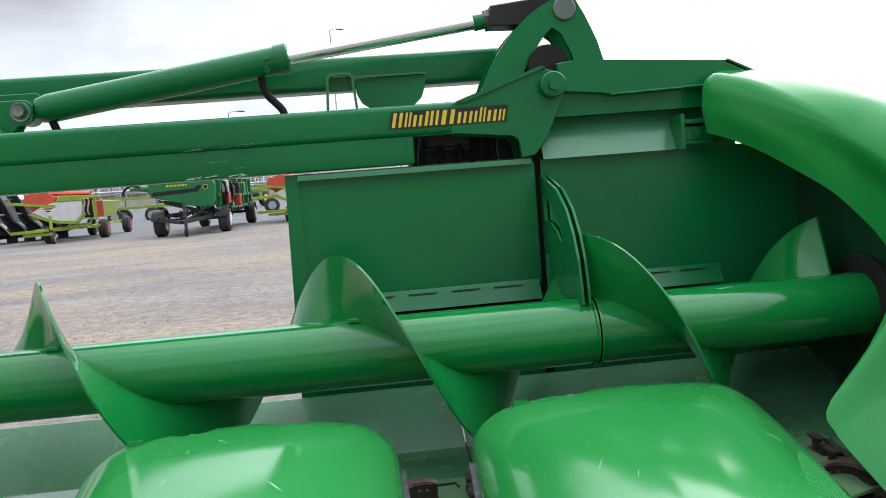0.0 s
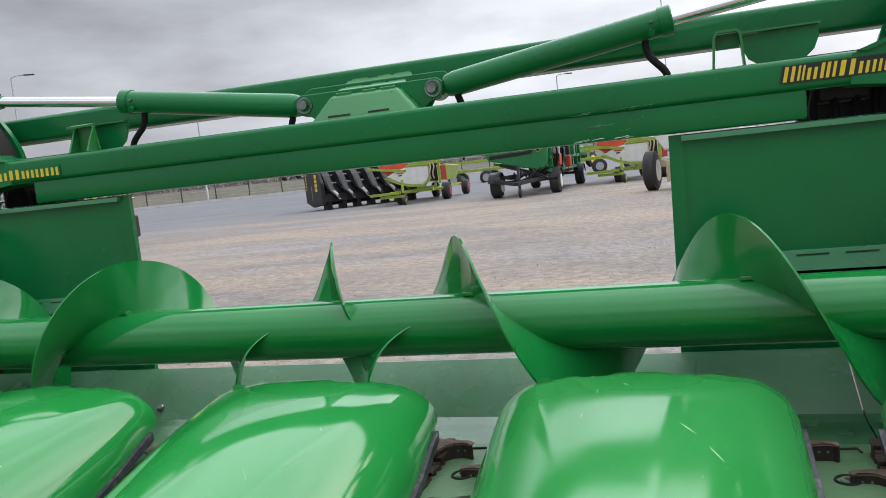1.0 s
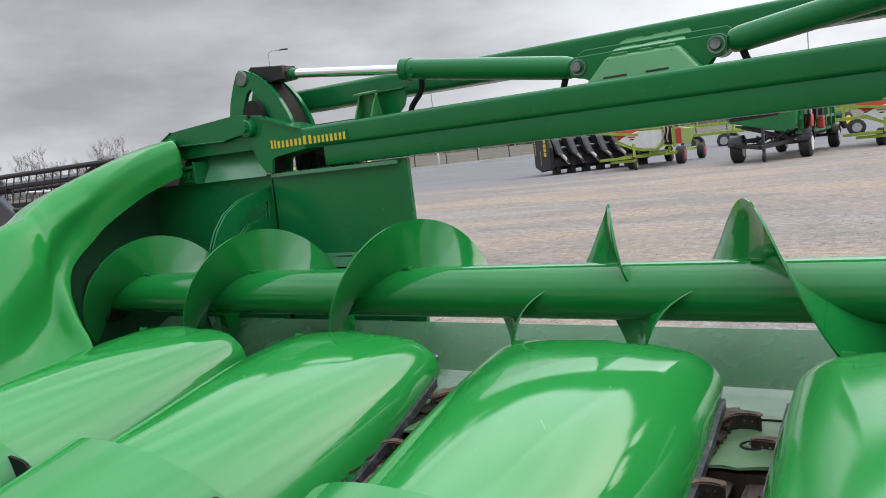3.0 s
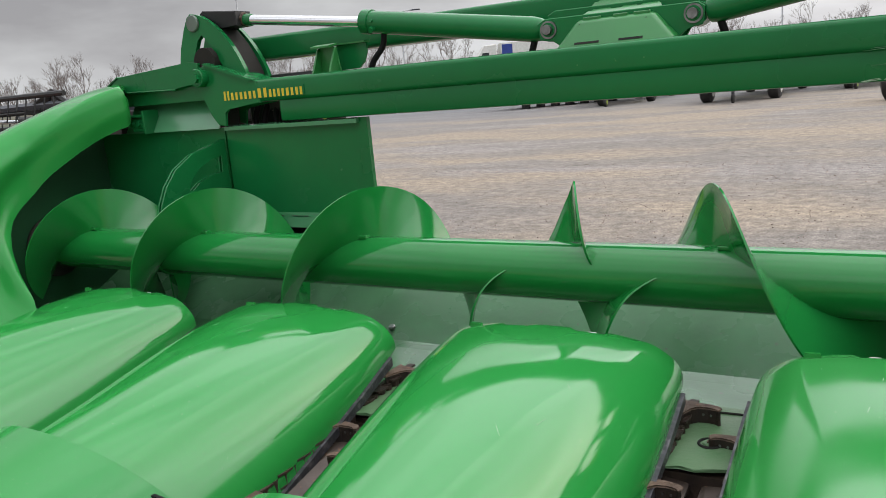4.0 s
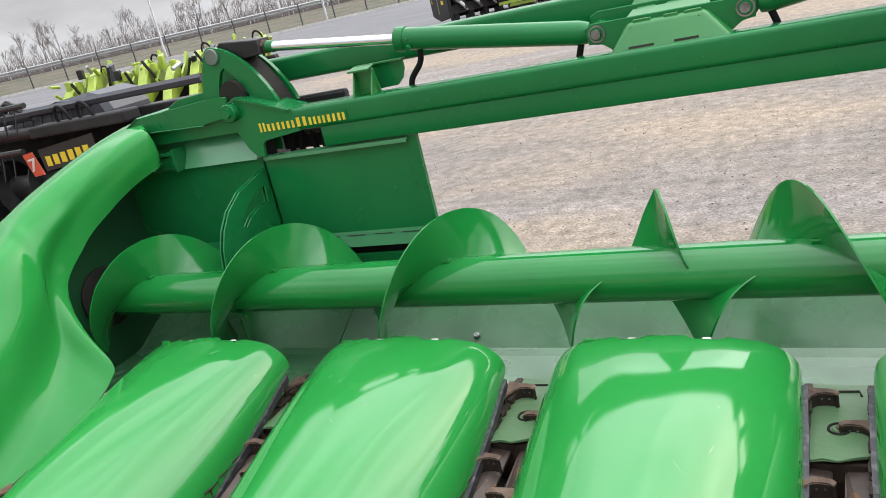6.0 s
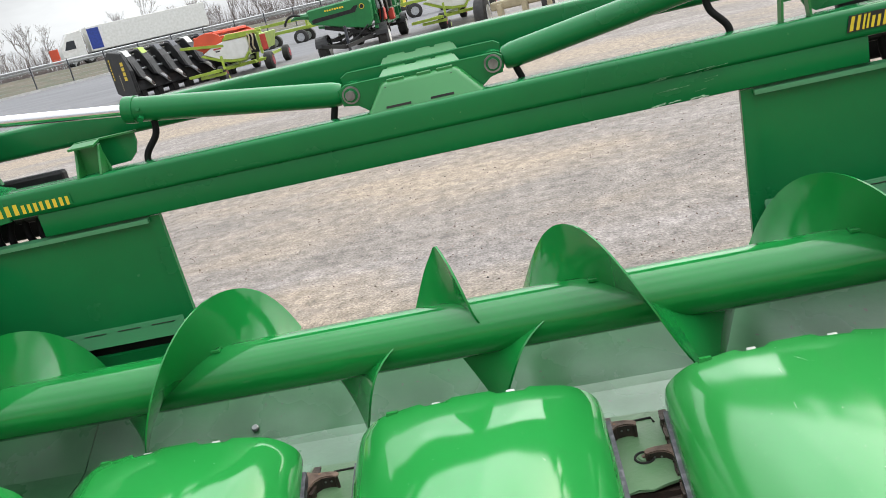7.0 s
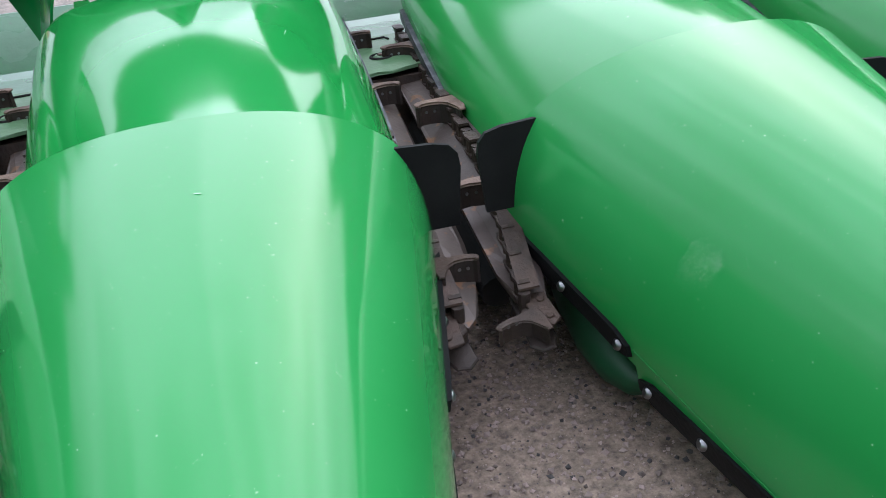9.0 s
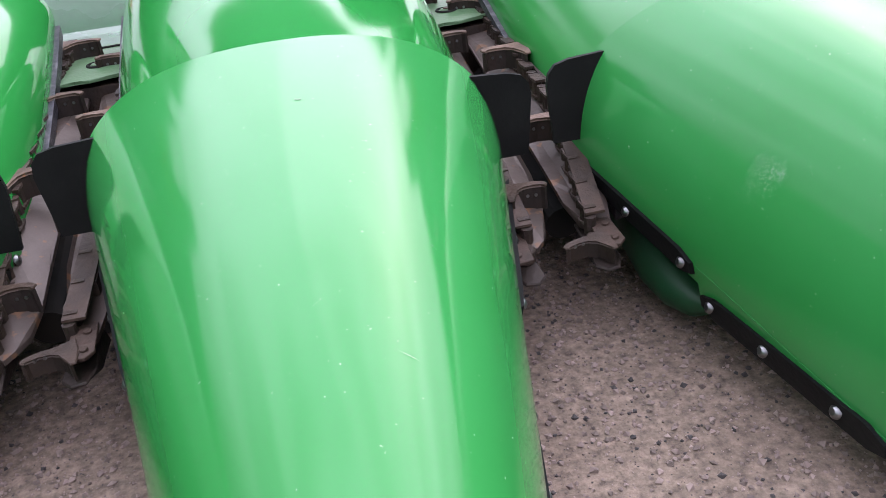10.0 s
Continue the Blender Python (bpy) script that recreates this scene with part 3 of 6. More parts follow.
def back_plates(s):
    bm = bmesh.new()
    box(bm, s * 0.866, s * 1.476, 2.481, 2.489, 0.700, 1.018, 0.0)
    plate = part("back_plate", bm, M_GREEN, header)
    bm = bmesh.new()
    prism(bm, [(2.462, 1.014), (2.489, 1.018), (2.489, 1.031), (2.462, 1.027)], "x", s * 0.868, s * 1.466)
    part("top_flange", bm, M_STRIP, plate)
    bm = bmesh.new()
    prism(bm, [(s * 0.836, 1.031), (s * 0.870, 1.031), (s * 0.870, 0.42), (s * 0.826, 0.42)], "y", 2.477, 2.494)
    part("edge_flange", bm, M_GREEN, plate)
    # slotted ledge under the plate, with a dark gap below it
    for x0, x1 in ((0.868, 1.468), (1.512, 1.96)):
        bm = bmesh.new()
        prism(bm, [(2.478, 0.708), (2.481, 0.712), (2.452, 0.668), (2.448, 0.664)], "x", s * x0, s * x1)
        ledge = part("slotted_ledge", bm, M_GREEN, header)
        n = 5 if x0 < 1 else 4
        for i in range(n):
            a = x0 + 0.03 + i * (x1 - x0 - 0.04) / n
            bm = bmesh.new()
            prism(bm, [(2.4696, 0.6998), (2.4708, 0.7014), (2.4693, 0.7026), (2.4681, 0.7010)], "x", s * a, s * (a + 0.075))
            part("slot", bm, M_DARKIN, ledge, "dark slot")
    # sheet added behind the gaps, near black to stand in for their shade
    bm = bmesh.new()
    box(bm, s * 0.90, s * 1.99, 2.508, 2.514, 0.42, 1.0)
    part("gap_backing", bm, M_DARKIN, header, "dark sheet painted as the gap's shade")
    bm = bmesh.new()
    prism(bm, [(2.470, 0.625), (2.476, 0.630), (2.500, 0.44), (2.494, 0.43)], "x", s * 0.832, s * 1.47)
    prism(bm, [(2.470, 0.625), (2.476, 0.630), (2.500, 0.44), (2.494, 0.43)], "x", s * 1.50, s * 2.2)
    part("lower_back_sheet", bm, M_GREEN, header)
    # slotted quadrant that guides the fold
    quad = [(2.478, 0.985), (2.43, 0.972), (2.315, 0.945), (2.235, 0.900), (2.185, 0.845), (2.155, 0.788), (2.140, 0.725), (2.138, 0.690), (2.30, 0.69), (2.478, 0.69)]
    kidney = [(2.455, 0.925), (2.40, 0.918), (2.34, 0.892), (2.295, 0.850), (2.282, 0.822), (2.30, 0.818), (2.335, 0.842), (2.39, 0.860), (2.45, 0.866)]
    for x in (1.488, 1.503):
        bm = bmesh.new()
        slotted_plate(bm, quad, kidney, s * x, s * (x + 0.006))
        part("fold_quadrant", bm, M_GREEN, header, "slotted guide quadrant")
    bm = bmesh.new()
    box(bm, s * 1.478, s * 1.532, 2.415, 2.430, 0.675, 0.780, 0.003)
    lug = part("latch_lug", bm, M_GREEN, header)
    for z in (0.695, 0.763):
        bm = bmesh.new()
        bolt(bm, (s * 1.520, 2.415, z), (0, -1, 0), 0.009, 0.009)
        part("bolt", bm, M_GREEN, lug)


# green with shade painted in, for the end sheets and nose skids
M_SLOT = mat("shade_darkened_green_paint", (0.006, 0.06, 0.02), 0.5, second=(0.005, 0.05, 0.018))
both(back_plates)


def trough():
    prof = [(1.96, 0.340), (2.06, 0.346), (2.225, 0.350), (2.262, 0.358), (2.46, 0.462), (2.468, 0.462), (2.468, 0.456), (2.27, 0.350), (2.225, 0.340), (1.96, 0.330)]
    for x0, x1 in ((-2.19, -1.222), (-1.218, 1.218), (1.222, 2.19)):
        bm = bmesh.new()
        prism(bm, prof, "x", x0, x1)
        t = part("trough", bm, M_TROUGH, header, "worn pale green trough sheet")
        for x in ((-0.686, 0.625, 0.02) if abs(x0 + x1) < 0.1 else ((x0 + x1) / 2 - 0.1,)):
            bm = bmesh.new()
            rod(bm, (x, 2.300, 0.378), (x, 2.294, 0.390), 0.011, 12, 0.003)
            part("bolt", bm, M_ZINC, t, "shiny bolt head")
    for s in (1, -1):
        bm = bmesh.new()
        box(bm, s * 1.2175, s * 1.2225, 2.0, 2.46, 0.332, 0.338)
        part("seam_strip", bm, M_DARKIN, header)
        # end sheet, coloured dark for the shade under the divider cover
        bm = bmesh.new()
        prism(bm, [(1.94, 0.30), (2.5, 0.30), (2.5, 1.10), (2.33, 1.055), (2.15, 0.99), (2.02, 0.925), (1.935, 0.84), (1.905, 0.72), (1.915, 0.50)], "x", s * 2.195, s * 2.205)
        part("end_sheet", bm, M_SLOT, header, "green end sheet with the cover's shade in its colour")
    bm = bmesh.new()
    box(bm, -2.0, 2.0, 2.05, 2.40, 0.16, 0.325, 0.01)
    part("floor_beam", bm, M_DARKIN, header)


trough()


def helix(bm, x0, a0, a1, lead, r_in, r_out, thick=0.005, step=7.0):
    """A flight round the auger's axis: angle from the top towards the front, x moves by lead a turn; r_out(k) for k from 0 to 1."""
    n = max(3, int(abs(a1 - a0) / step))
    rows = []
    for i in range(n + 1):
        k = i / n
        a = radians(a0 + (a1 - a0) * k)
        x = x0 + (lead(math.degrees(a)) if callable(lead) else lead * a / (2 * math.pi))
        ring = []
        for d in (-thick / 2, thick / 2):
            for r in (r_in, (r_in + r_out(k)) / 2, r_out(k)):
                ring.append(bm.verts.new((x + d, AY - r * math.sin(a), AZ + r * math.cos(a))))
        rows.append(ring)
    for a, b in zip(rows, rows[1:]):
        for p, q in ((0, 1), (1, 2), (2, 5), (5, 4), (4, 3), (3, 0)):
            bm.faces.new((a[p], a[q], b[q], b[p]))
    for e in (rows[0], rows[-1]):
        bm.faces.new((e[0], e[1], e[4], e[3]))
        bm.faces.new((e[1], e[2], e[5], e[4]))
    return bm


def auger():
    bm = bmesh.new()
    rod(bm, (-1.5195, AY, AZ), (1.5195, AY, AZ), AR, 64)
    tube_ob = part("auger_tube", bm, M_FLIGHT, header, "glossy green auger tube", True)
    for s in (1, -1):
        bm = bmesh.new()
        rod(bm, (s * 1.5235, AY, AZ), (s * 2.19, AY, AZ), AR, 64)
        part("auger_tube", bm, M_FLIGHT, header, smooth=True)
        for x in (1.5145, 1.5235):
            bm = bmesh.new()
            rod(bm, (s * x, AY, AZ), (s * (x + 0.005), AY, AZ), AR + 0.005, 48)
            part("coupling_ring", bm, M_FLIGHT, tube_ob, smooth=True)
        bm = bmesh.new()
        rod(bm, (s * 1.512, AY, AZ), (s * 1.532, AY, AZ), AR * 0.8, 32)
        part("joint_core", bm, M_DARKIN, tube_ob)

    def full(k):
        return FR * (1 - 0.18 * max(0.0, 1 - k * 12) ** 2)
    lead = 0.639
    right_end = (1.500 - 0.323) / lead * 360
    bm = bmesh.new()
    helix(bm, 0.323, -105, right_end, lead, AR - 0.003, full)
    part("auger_flight", bm, M_FLIGHT, tube_ob, "screw flight", True)
    bm = bmesh.new()
    helix(bm, 1.516, -4, (2.12 - 1.516) / lead * 360, lead, AR - 0.003, lambda k: FR)
    part("auger_flight", bm, M_FLIGHT, tube_ob, "screw flight", True)
    bm = bmesh.new()
    helix(bm, -0.643, -84, 556, -0.655, AR - 0.003, full)
    part("auger_flight", bm, M_FLIGHT, tube_ob, "screw flight", True)
    bm = bmesh.new()
    helix(bm, -1.879, -176, (2.14 - 1.879) / 0.645 * 360, -0.645, AR - 0.003, lambda k: FR)
    part("auger_flight", bm, M_FLIGHT, tube_ob, "screw flight", True)

    # feeder paddles in the middle
    def fin(k):
        return AR + (FR + 0.012 - AR) * ((k / 0.34) ** 0.9 if k < 0.34 else ((1 - k) / 0.66) ** 1.05)
    bm = bmesh.new()
    helix(bm, 0.0, -50, 62, lambda a: lerp_table([(-50, -0.128), (-30, -0.085), (-12, -0.036), (20, 0.012), (62, 0.044)], a)[0], AR - 0.003, fin, 0.006, 4)
    part("paddle", bm, M_FLIGHT, tube_ob, "short feeder paddle", True)

    def low(k):
        return AR + (FR - AR) * ((k / 0.66) ** 1.15 if k < 0.66 else ((1 - k) / 0.34) ** 0.8)
    for x0, wide in ((-0.190, 1.05), (0.199, 1.3)):
        bm = bmesh.new()
        helix(bm, x0, 80, 205, lambda a: wide * lerp_table([(80, 0.004), (110, -0.05), (163, -0.115), (205, -0.185)], a)[0], AR - 0.003, low, 0.006, 4)
        part("paddle", bm, M_FLIGHT, tube_ob, "short feeder paddle", True)
    # weld tabs on the flights' roots
    for x0, sg, ld in ((0.323, 1, lead), (0.962, 1, lead), (-0.643, -1, 0.655), (-1.298, -1, 0.655), (-1.879, -1, 0.645)):
        bm = bmesh.new()
        a = radians(14)
        x = x0 + sg * ld * a / (2 * math.pi)
        box(bm, x - 0.016, x + 0.016, AY - 0.03, AY - 0.006, AZ + AR - 0.004, AZ + AR + 0.007, 0.003)
        part("weld_tab", bm, M_FLIGHT, tube_ob)


auger()

# ---- row hoods and snouts ----
HOOD = [(1.05, 0.270, 0.110, 0.462, 1.9), (1.22, 0.285, 0.170, 0.490, 1.95), (1.40, 0.299, 0.236, 0.516, 2.0), (1.60, 0.306, 0.310, 0.538, 2.1),
        (1.80, 0.306, 0.380, 0.551, 2.3), (1.93, 0.303, 0.428, 0.551, 2.4), (1.965, 0.301, 0.438, 0.549, 2.4), (1.978, 0.299, 0.442, 0.547, 2.4)]
SNOUT = [(-0.28, 0.012, 0.035, 0.050, 2.0), (-0.22, 0.022, 0.036, 0.085, 2.1), (0.0, 0.050, 0.040, 0.172, 2.3), (0.3, 0.105, 0.052, 0.288, 2.3), (0.5, 0.149, 0.078, 0.350, 2.3), (0.7, 0.193, 0.116, 0.402, 2.3),
         (0.9, 0.236, 0.160, 0.446, 2.3), (1.1, 0.280, 0.204, 0.486, 2.35), (1.30, 0.324, 0.248, 0.524, 2.4)]
FOOT = 0.040       # the lower rim is turned in below the widest line


def moulding(table, y0, y1, ny, k, wob, seed, ripple):
    rows = []
    for i in range(ny + 1):
        y = y0 + (y1 - y0) * i / ny
        row = []
        if table is SNOUT:       # the rim is cut back over the crown
            section = []
            for j in range(k + 3):
                h = math.sin(math.pi * min(k, max(0, j - 1)) / k)
                yj = y - 0.118 * max(0.0, (y - 0.3)) * h ** 1.2
                w, zb, zt, e = lerp_table(table, yj)
                f = min(FOOT, zb - 0.004)
                foot = [(-w + 0.2 * f, zb - f), *arch(w, zb, zt, e, k), (w - 0.2 * f, zb - f)]
                section.append((foot[j][0], yj, foot[j][1]))
        else:
            section = [(x, y, z) for x, z in arch(*lerp_table(table, y), k)]
        for x, yj, z in section:
            d = noise.noise(Vector((x * 3.1 + seed, yj * 2.3, z * 3.1))) * wob
            d += noise.noise(Vector((x * 15 + seed, yj * 3.4, seed))) * ripple
            row.append((x, yj, z + d))
        rows.append(row)
    return rows


YAW = -1.6


def yawed(ob, x):
    """Stands a row's part at x, turned a little about the back of the row."""
    a = radians(YAW)
    ob.location = (x + math.sin(a) * 1.95, 1.95 * (1 - math.cos(a)), 0)
    ob.rotation_euler = (0, 0, a)


def hood(x):
    bm = bmesh.new()
    seed = x * 7.7
    g = moulding(HOOD, 1.17, 1.978, 60, 60, 0.006, seed, 0.0011)
    for row in g:      # shallow crease that runs in from each back corner
        for j, (px, py, pz) in enumerate(row):
            t = (py - 1.35) / 0.6
            if t > 0:
                c = 0.11 + 0.12 * min(1, t)
                if py > 1.955 and 0.055 < abs(px - 0.004) < 0.128:
                    py -= 0.016          # notch for a clip
                row[j] = (px, py, pz + 0.003 * t * math.exp(-((abs(px) - c) / 0.03) ** 2))
    shell(bm, g, 0.006)
    h = part("row_hood", bm, M_HOODD if x > 0.5 else M_HOOD, header, "glossy green moulded row hood", True)
    h.location = (x, 0, 0)
    for s in (1, -1):       # dark steel rail under each side edge
        bm = bmesh.new()
        ring = []
        for i in range(19):
            y = 1.18 + 0.76 * i / 18
            w, zb, zt, e = lerp_table(HOOD, y)
            ring.append([bm.verts.new((s * (w + dx), y, zb + dz)) for dx, dz in ((-0.014, -0.020), (0.010, -0.020), (0.010, 0.002), (-0.014, 0.002))])
        for p, q in zip(ring, ring[1:]):
            for j in range(4):
                bm.faces.new((p[j], p[(j + 1) % 4], q[(j + 1) % 4], q[j]))
        bm.faces.new(ring[0])
        bm.faces.new(ring[-1][::-1])
        part("edge_rail", bm, M_RAIL, h, "dark worn steel edge rail")
    for cx, lab in ((-0.088, 1), (0.095, 1)):
        bm = bmesh.new()
        box(bm, cx - 0.011, cx + 0.011, 1.964, 1.986, 0.524, 0.536, 0.003)
        part("clip", bm, M_CLIP, h, "pale clip")
    for cx in (-0.196,):
        bm = bmesh.new()
        zt = 0.530
        prism(bm, [(cx - 0.02, zt - 0.02), (cx + 0.02, zt - 0.02), (cx + 0.014, zt + 0.008), (cx - 0.014, zt + 0.008)], "y", 1.966, 1.974)
        part("rear_tab", bm, M_HOOD, h)
    return h


M_RAIL = mat("dark_worn_rail_steel", (0.050, 0.050, 0.058), 0.42, 0.4, second=(0.120, 0.115, 0.125), scale=45, spread=(0.50, 0.66), bump=0.2, bump_scale=120)
M_CLIP = mat("off_white_clip", (0.62, 0.62, 0.58), 0.5)
for k in range(-2, 3):
    hood(k * ROW)


def edge_at(y, s, up=0.0):
    """A point on the turned-in rim of a snout, up metres over its lower edge."""
    w, zb, zt, e = lerp_table(SNOUT, y)
    f = max(0.0, FOOT - up)
    return s * (w - 0.2 * f), y, zb - f


def hang(y):
    """How far the front edge strip hangs below the rim."""
    return 0.036 * min(1.0, max(0.0, (y - 0.64) / 0.30)) ** 1.2


def snout(x, table=SNOUT):
    bm = bmesh.new()
    grid = moulding(table, -0.28, 1.30, 60, 48, 0.0006, x * 5.1 + 2, 0.0004)
    shell(bm, grid, 0.006)
    sn = part("snout", bm, M_SNOUT, header, "glossy green snout with scuffs", True)
    yawed(sn, x)
    for s in (1, -1):
        # rubber flap over the gathering chains
        bm = bmesh.new()
        prism(bm, [(s * 0.262, 0.398), (s * 0.322, 0.394), (s * 0.345, 0.388), (s * 0.356, 0.375), (s * 0.359, 0.355), (s * 0.350, 0.262), (s * 0.262, 0.262)], "y", 1.226, 1.234)
        part("rubber_flap", bm, M_BLACK, sn, "stiff black rubber flap")
        for q in (0.285, 0.325):
            bm = bmesh.new()
            rod(bm, (s * q, 1.236, 0.362), (s * q, 1.244, 0.362), 0.008, 10)
            part("flap_bolt", bm, M_ZINC, sn)
        # the green rim reaches lower along the front strip
        bm = bmesh.new()
        rim = []
        for i in range(13):
            y = 0.640 + 0.312 * i / 12
            a, c = Vector(edge_at(y, s, 0.030)), Vector(edge_at(y, s, 0.004 - hang(y)))
            out = Vector((s * 0.0012, 0, 0))
            rim.append([bm.verts.new(p) for p in (a + out, c + out, c - 3 * out, a - 3 * out)])
        for a, c in zip(rim, rim[1:]):
            for q in range(4):
                bm.faces.new((a[q], a[(q + 1) % 4], c[(q + 1) % 4], c[q]))
        bm.faces.new(rim[0])
        bm.faces.new(rim[-1][::-1])
        part("rim_lip", bm, M_SNOUT, sn)
        for y0, y1 in ((0.958, 1.245), (0.640, 0.944)):
            bm = bmesh.new()
            lo, hi = [], []
            for i in range(13):
                y = y0 + (y1 - y0) * i / 12
                d = hang(y) if y0 < 0.9 else -0.007
                lo.append(Vector(edge_at(y, s, (-0.004 if 0 < i < 12 else 0.006) - d)))
                hi.append(Vector(edge_at(y, s, (0.034 if 0 < i < 12 else 0.024) - d)))
            out = Vector((s * 0.007, 0, 0.001))
            rows = [[v + out for v in lo], [v + out for v in hi], [v - out * 0.4 for v in hi], [v - out * 0.4 for v in lo]]
            vv = [[bm.verts.new(p) for p in r] for r in rows]
            for a in range(4):
                for i in range(12):
                    bm.faces.new((vv[a][i], vv[a][i + 1], vv[(a + 1) % 4][i + 1], vv[(a + 1) % 4][i]))
            bm.faces.new([vv[a][0] for a in range(4)])
            bm.faces.new([vv[a][12] for a in range(4)][::-1])
            part("edge_strip", bm, M_BLACK, sn, "black rubber edge strip")
            for y in ((1.278, 1.220, 1.100, 0.975) if y0 > 0.9 else (0.924, 0.822, 0.705)):
                p = Vector(edge_at(y, s, 0.018 - (hang(y) if y < 0.95 else -0.004))) + Vector((s * (0.007 if y < 1.25 else 0.001), 0, 0))
                bm = bmesh.new()
                tube(bm, [p, p + Vector((s * 0.003, 0, 0.001)), p + Vector((s * 0.006, 0, 0.002))], [0.0092, 0.0084, 0.0045], 14)
                part("edge_bolt", bm, M_ZINC, sn, "domed zinc bolt", True)
    return sn


for k in range(-2, 3):
    snout(k * ROW)


def strip_along(bm, pts, w, z0, z1, zc):
    """A flat bar through (x, y) points, w wide, between two heights over the chain's plane."""
    rings = []
    for x, y in pts:
        rings.append([bm.verts.new((x + dx, y, zc(y) + dz)) for dx, dz in ((-w / 2, z0), (w / 2, z0), (w / 2, z1), (-w / 2, z1))])
    for a, c in zip(rings, rings[1:]):
        for q in range(4):
            bm.faces.new((a[q], a[(q + 1) % 4], c[(q + 1) % 4], c[q]))
    bm.faces.new(rings[0])
    bm.faces.new(rings[-1][::-1])


def row_unit(x, mirror):
    u = new("row_unit")
    u.parent = header
    yawed(u, x)
    u["label"] = "row unit with stained deck plates and rusty gathering chains"
    rr = random.Random(int(x * 1000) + 5)

    def nose(y):
        return min(1.0, max(0.0, (1.36 - y) / 0.36))

    def zc(y):
        return 0.372 - (1.97 - y) * 0.14 - 0.024 * nose(y)

    def cx(y, s=1):     # the chains close in towards the nose
        return 0.068 - 0.022 * nose(y) - s * 0.018 * nose(y)
    # gearbox cover
    bm = bmesh.new()
    out = [(-0.105, 1.775), (-0.06, 1.762), (-0.03, 1.775), (0.0, 1.768), (0.035, 1.784), (0.07, 1.795), (0.105, 1.80), (0.105, 2.085), (-0.105, 2.085)]
    prism(bm, out, "z", 0.345, 0.352, 0.0015)
    part("gearbox_cover", bm, M_DECK, u, "scuffed pale green gearbox cover")
    bm = bmesh.new()
    tube(bm, [(0.022 * math.cos(a), 1.888 + 0.022 * math.sin(a), 0.353) for a in [i * math.pi / 10 for i in range(21)]], 0.0032, 6)
    part("plug_ring", bm, M_DARKIN, u)
    bm = bmesh.new()
    rod(bm, (0, 1.888, 0.351), (0, 1.888, 0.356), 0.015, 16, 0.002)
    plug = part("plug_bolt", bm, M_DECK, u)
    bm = bmesh.new()
    rod(bm, (0, 1.888, 0.3565), (0, 1.888, 0.3585), 0.007, 6)
    part("socket", bm, M_RUST, plug)
    bm = bmesh.new()
    tube(bm, [(-0.035, 2.045, 0.3535), (0.04, 2.052, 0.3535), (0.045, 2.030, 0.3535)], 0.003, 6)
    part("cover_slot", bm, M_DARKIN, u)
    # deck plates with the stalk slot between them
    for s in (1, -1):
        bm = bmesh.new()
        xs = [(0.012, 1.81), (0.098, 1.81), (0.098, 1.36), (0.080, 1.11), (0.066, 1.045), (0.055, 1.035), (0.041, 1.050), (0.028, 1.085), (0.017, 1.14), (0.012, 1.22)]
        lo = [bm.verts.new((s * a, y, zc(y) - 0.028 - (0.010 if a < 0.03 else 0))) for a, y in xs]
        hi = [bm.verts.new((s * a, y, zc(y) - 0.020 - (0.010 if a < 0.03 else 0))) for a, y in xs]
        bm.faces.new(lo)
        bm.faces.new(hi[::-1])
        for i in range(len(xs)):
            bm.faces.new((lo[i], hi[i], hi[(i + 1) % len(xs)], lo[(i + 1) % len(xs)]))
        deck = part("deck_plate", bm, M_STEEL, u, "stained bare steel deck plate")
        for y in (1.715, 1.215):
            bm = bmesh.new()
            box(bm, s * 0.066 - 0.004, s * 0.066 + 0.004, y - 0.018, y + 0.018, zc(y) - 0.0205, zc(y) - 0.0185)
            part("adjuster_slot", bm, M_DARKIN, deck)
        # guide rail beside the chain
        bm = bmesh.new()
        strip_along(bm, [(s * (cx(y, s) + 0.019), y) for y in (1.13, 1.20, 1.28, 1.36, 2.0)], 0.012, -0.055, 0.002, zc)
        part("chain_guide", bm, M_CHAIN, u)
        # chain: rollers and side plates in turn
        bm = bmesh.new()
        n = 32
        for i in range(n):
            y = 1.055 + (2.01 - 1.055) * i / (n - 1)
            z = zc(y) - 0.012
            rod(bm, (s * cx(y, s), y, z - 0.014), (s * cx(y, s), y, z + 0.014), 0.0095, 8)
            if i % 2:
                for dz in (-0.015, 0.015):
                    prism(bm, [(s * cx(y, s) - 0.009, y - 0.022), (s * cx(y, s) + 0.009, y - 0.022), (s * cx(y, s) + 0.011, y), (s * cx(y, s) + 0.009, y + 0.022), (s * cx(y, s) - 0.009, y + 0.022), (s * cx(y, s) - 0.011, y)], "z", z + dz - 0.0025, z + dz + 0.0025)
        part("gathering_chain", bm, M_CHAIN, u, "oily gathering chain")
        for y, turn in ([(1.985, 0), (1.70, 0), (1.42, 0), (1.135, 4)] if s * mirror < 0 else [(1.878, 0), (1.592, 0), (1.305, 0), (1.012, 14)]):
            y += rr.uniform(-0.006, 0.006)
            z = zc(y)
            top = [(0.022, 0.030), (0.010, 0.017), (-0.012, 0.013), (-0.040, 0.013), (-0.060, 0.010), (-0.068, 0.002), (-0.067, -0.009), (-0.062, -0.013), (-0.056, -0.006), (-0.040, -0.003), (-0.020, -0.007), (-0.007, -0.020), (0.000, -0.042), (0.003, -0.066), (0.013, -0.066), (0.022, -0.02)]
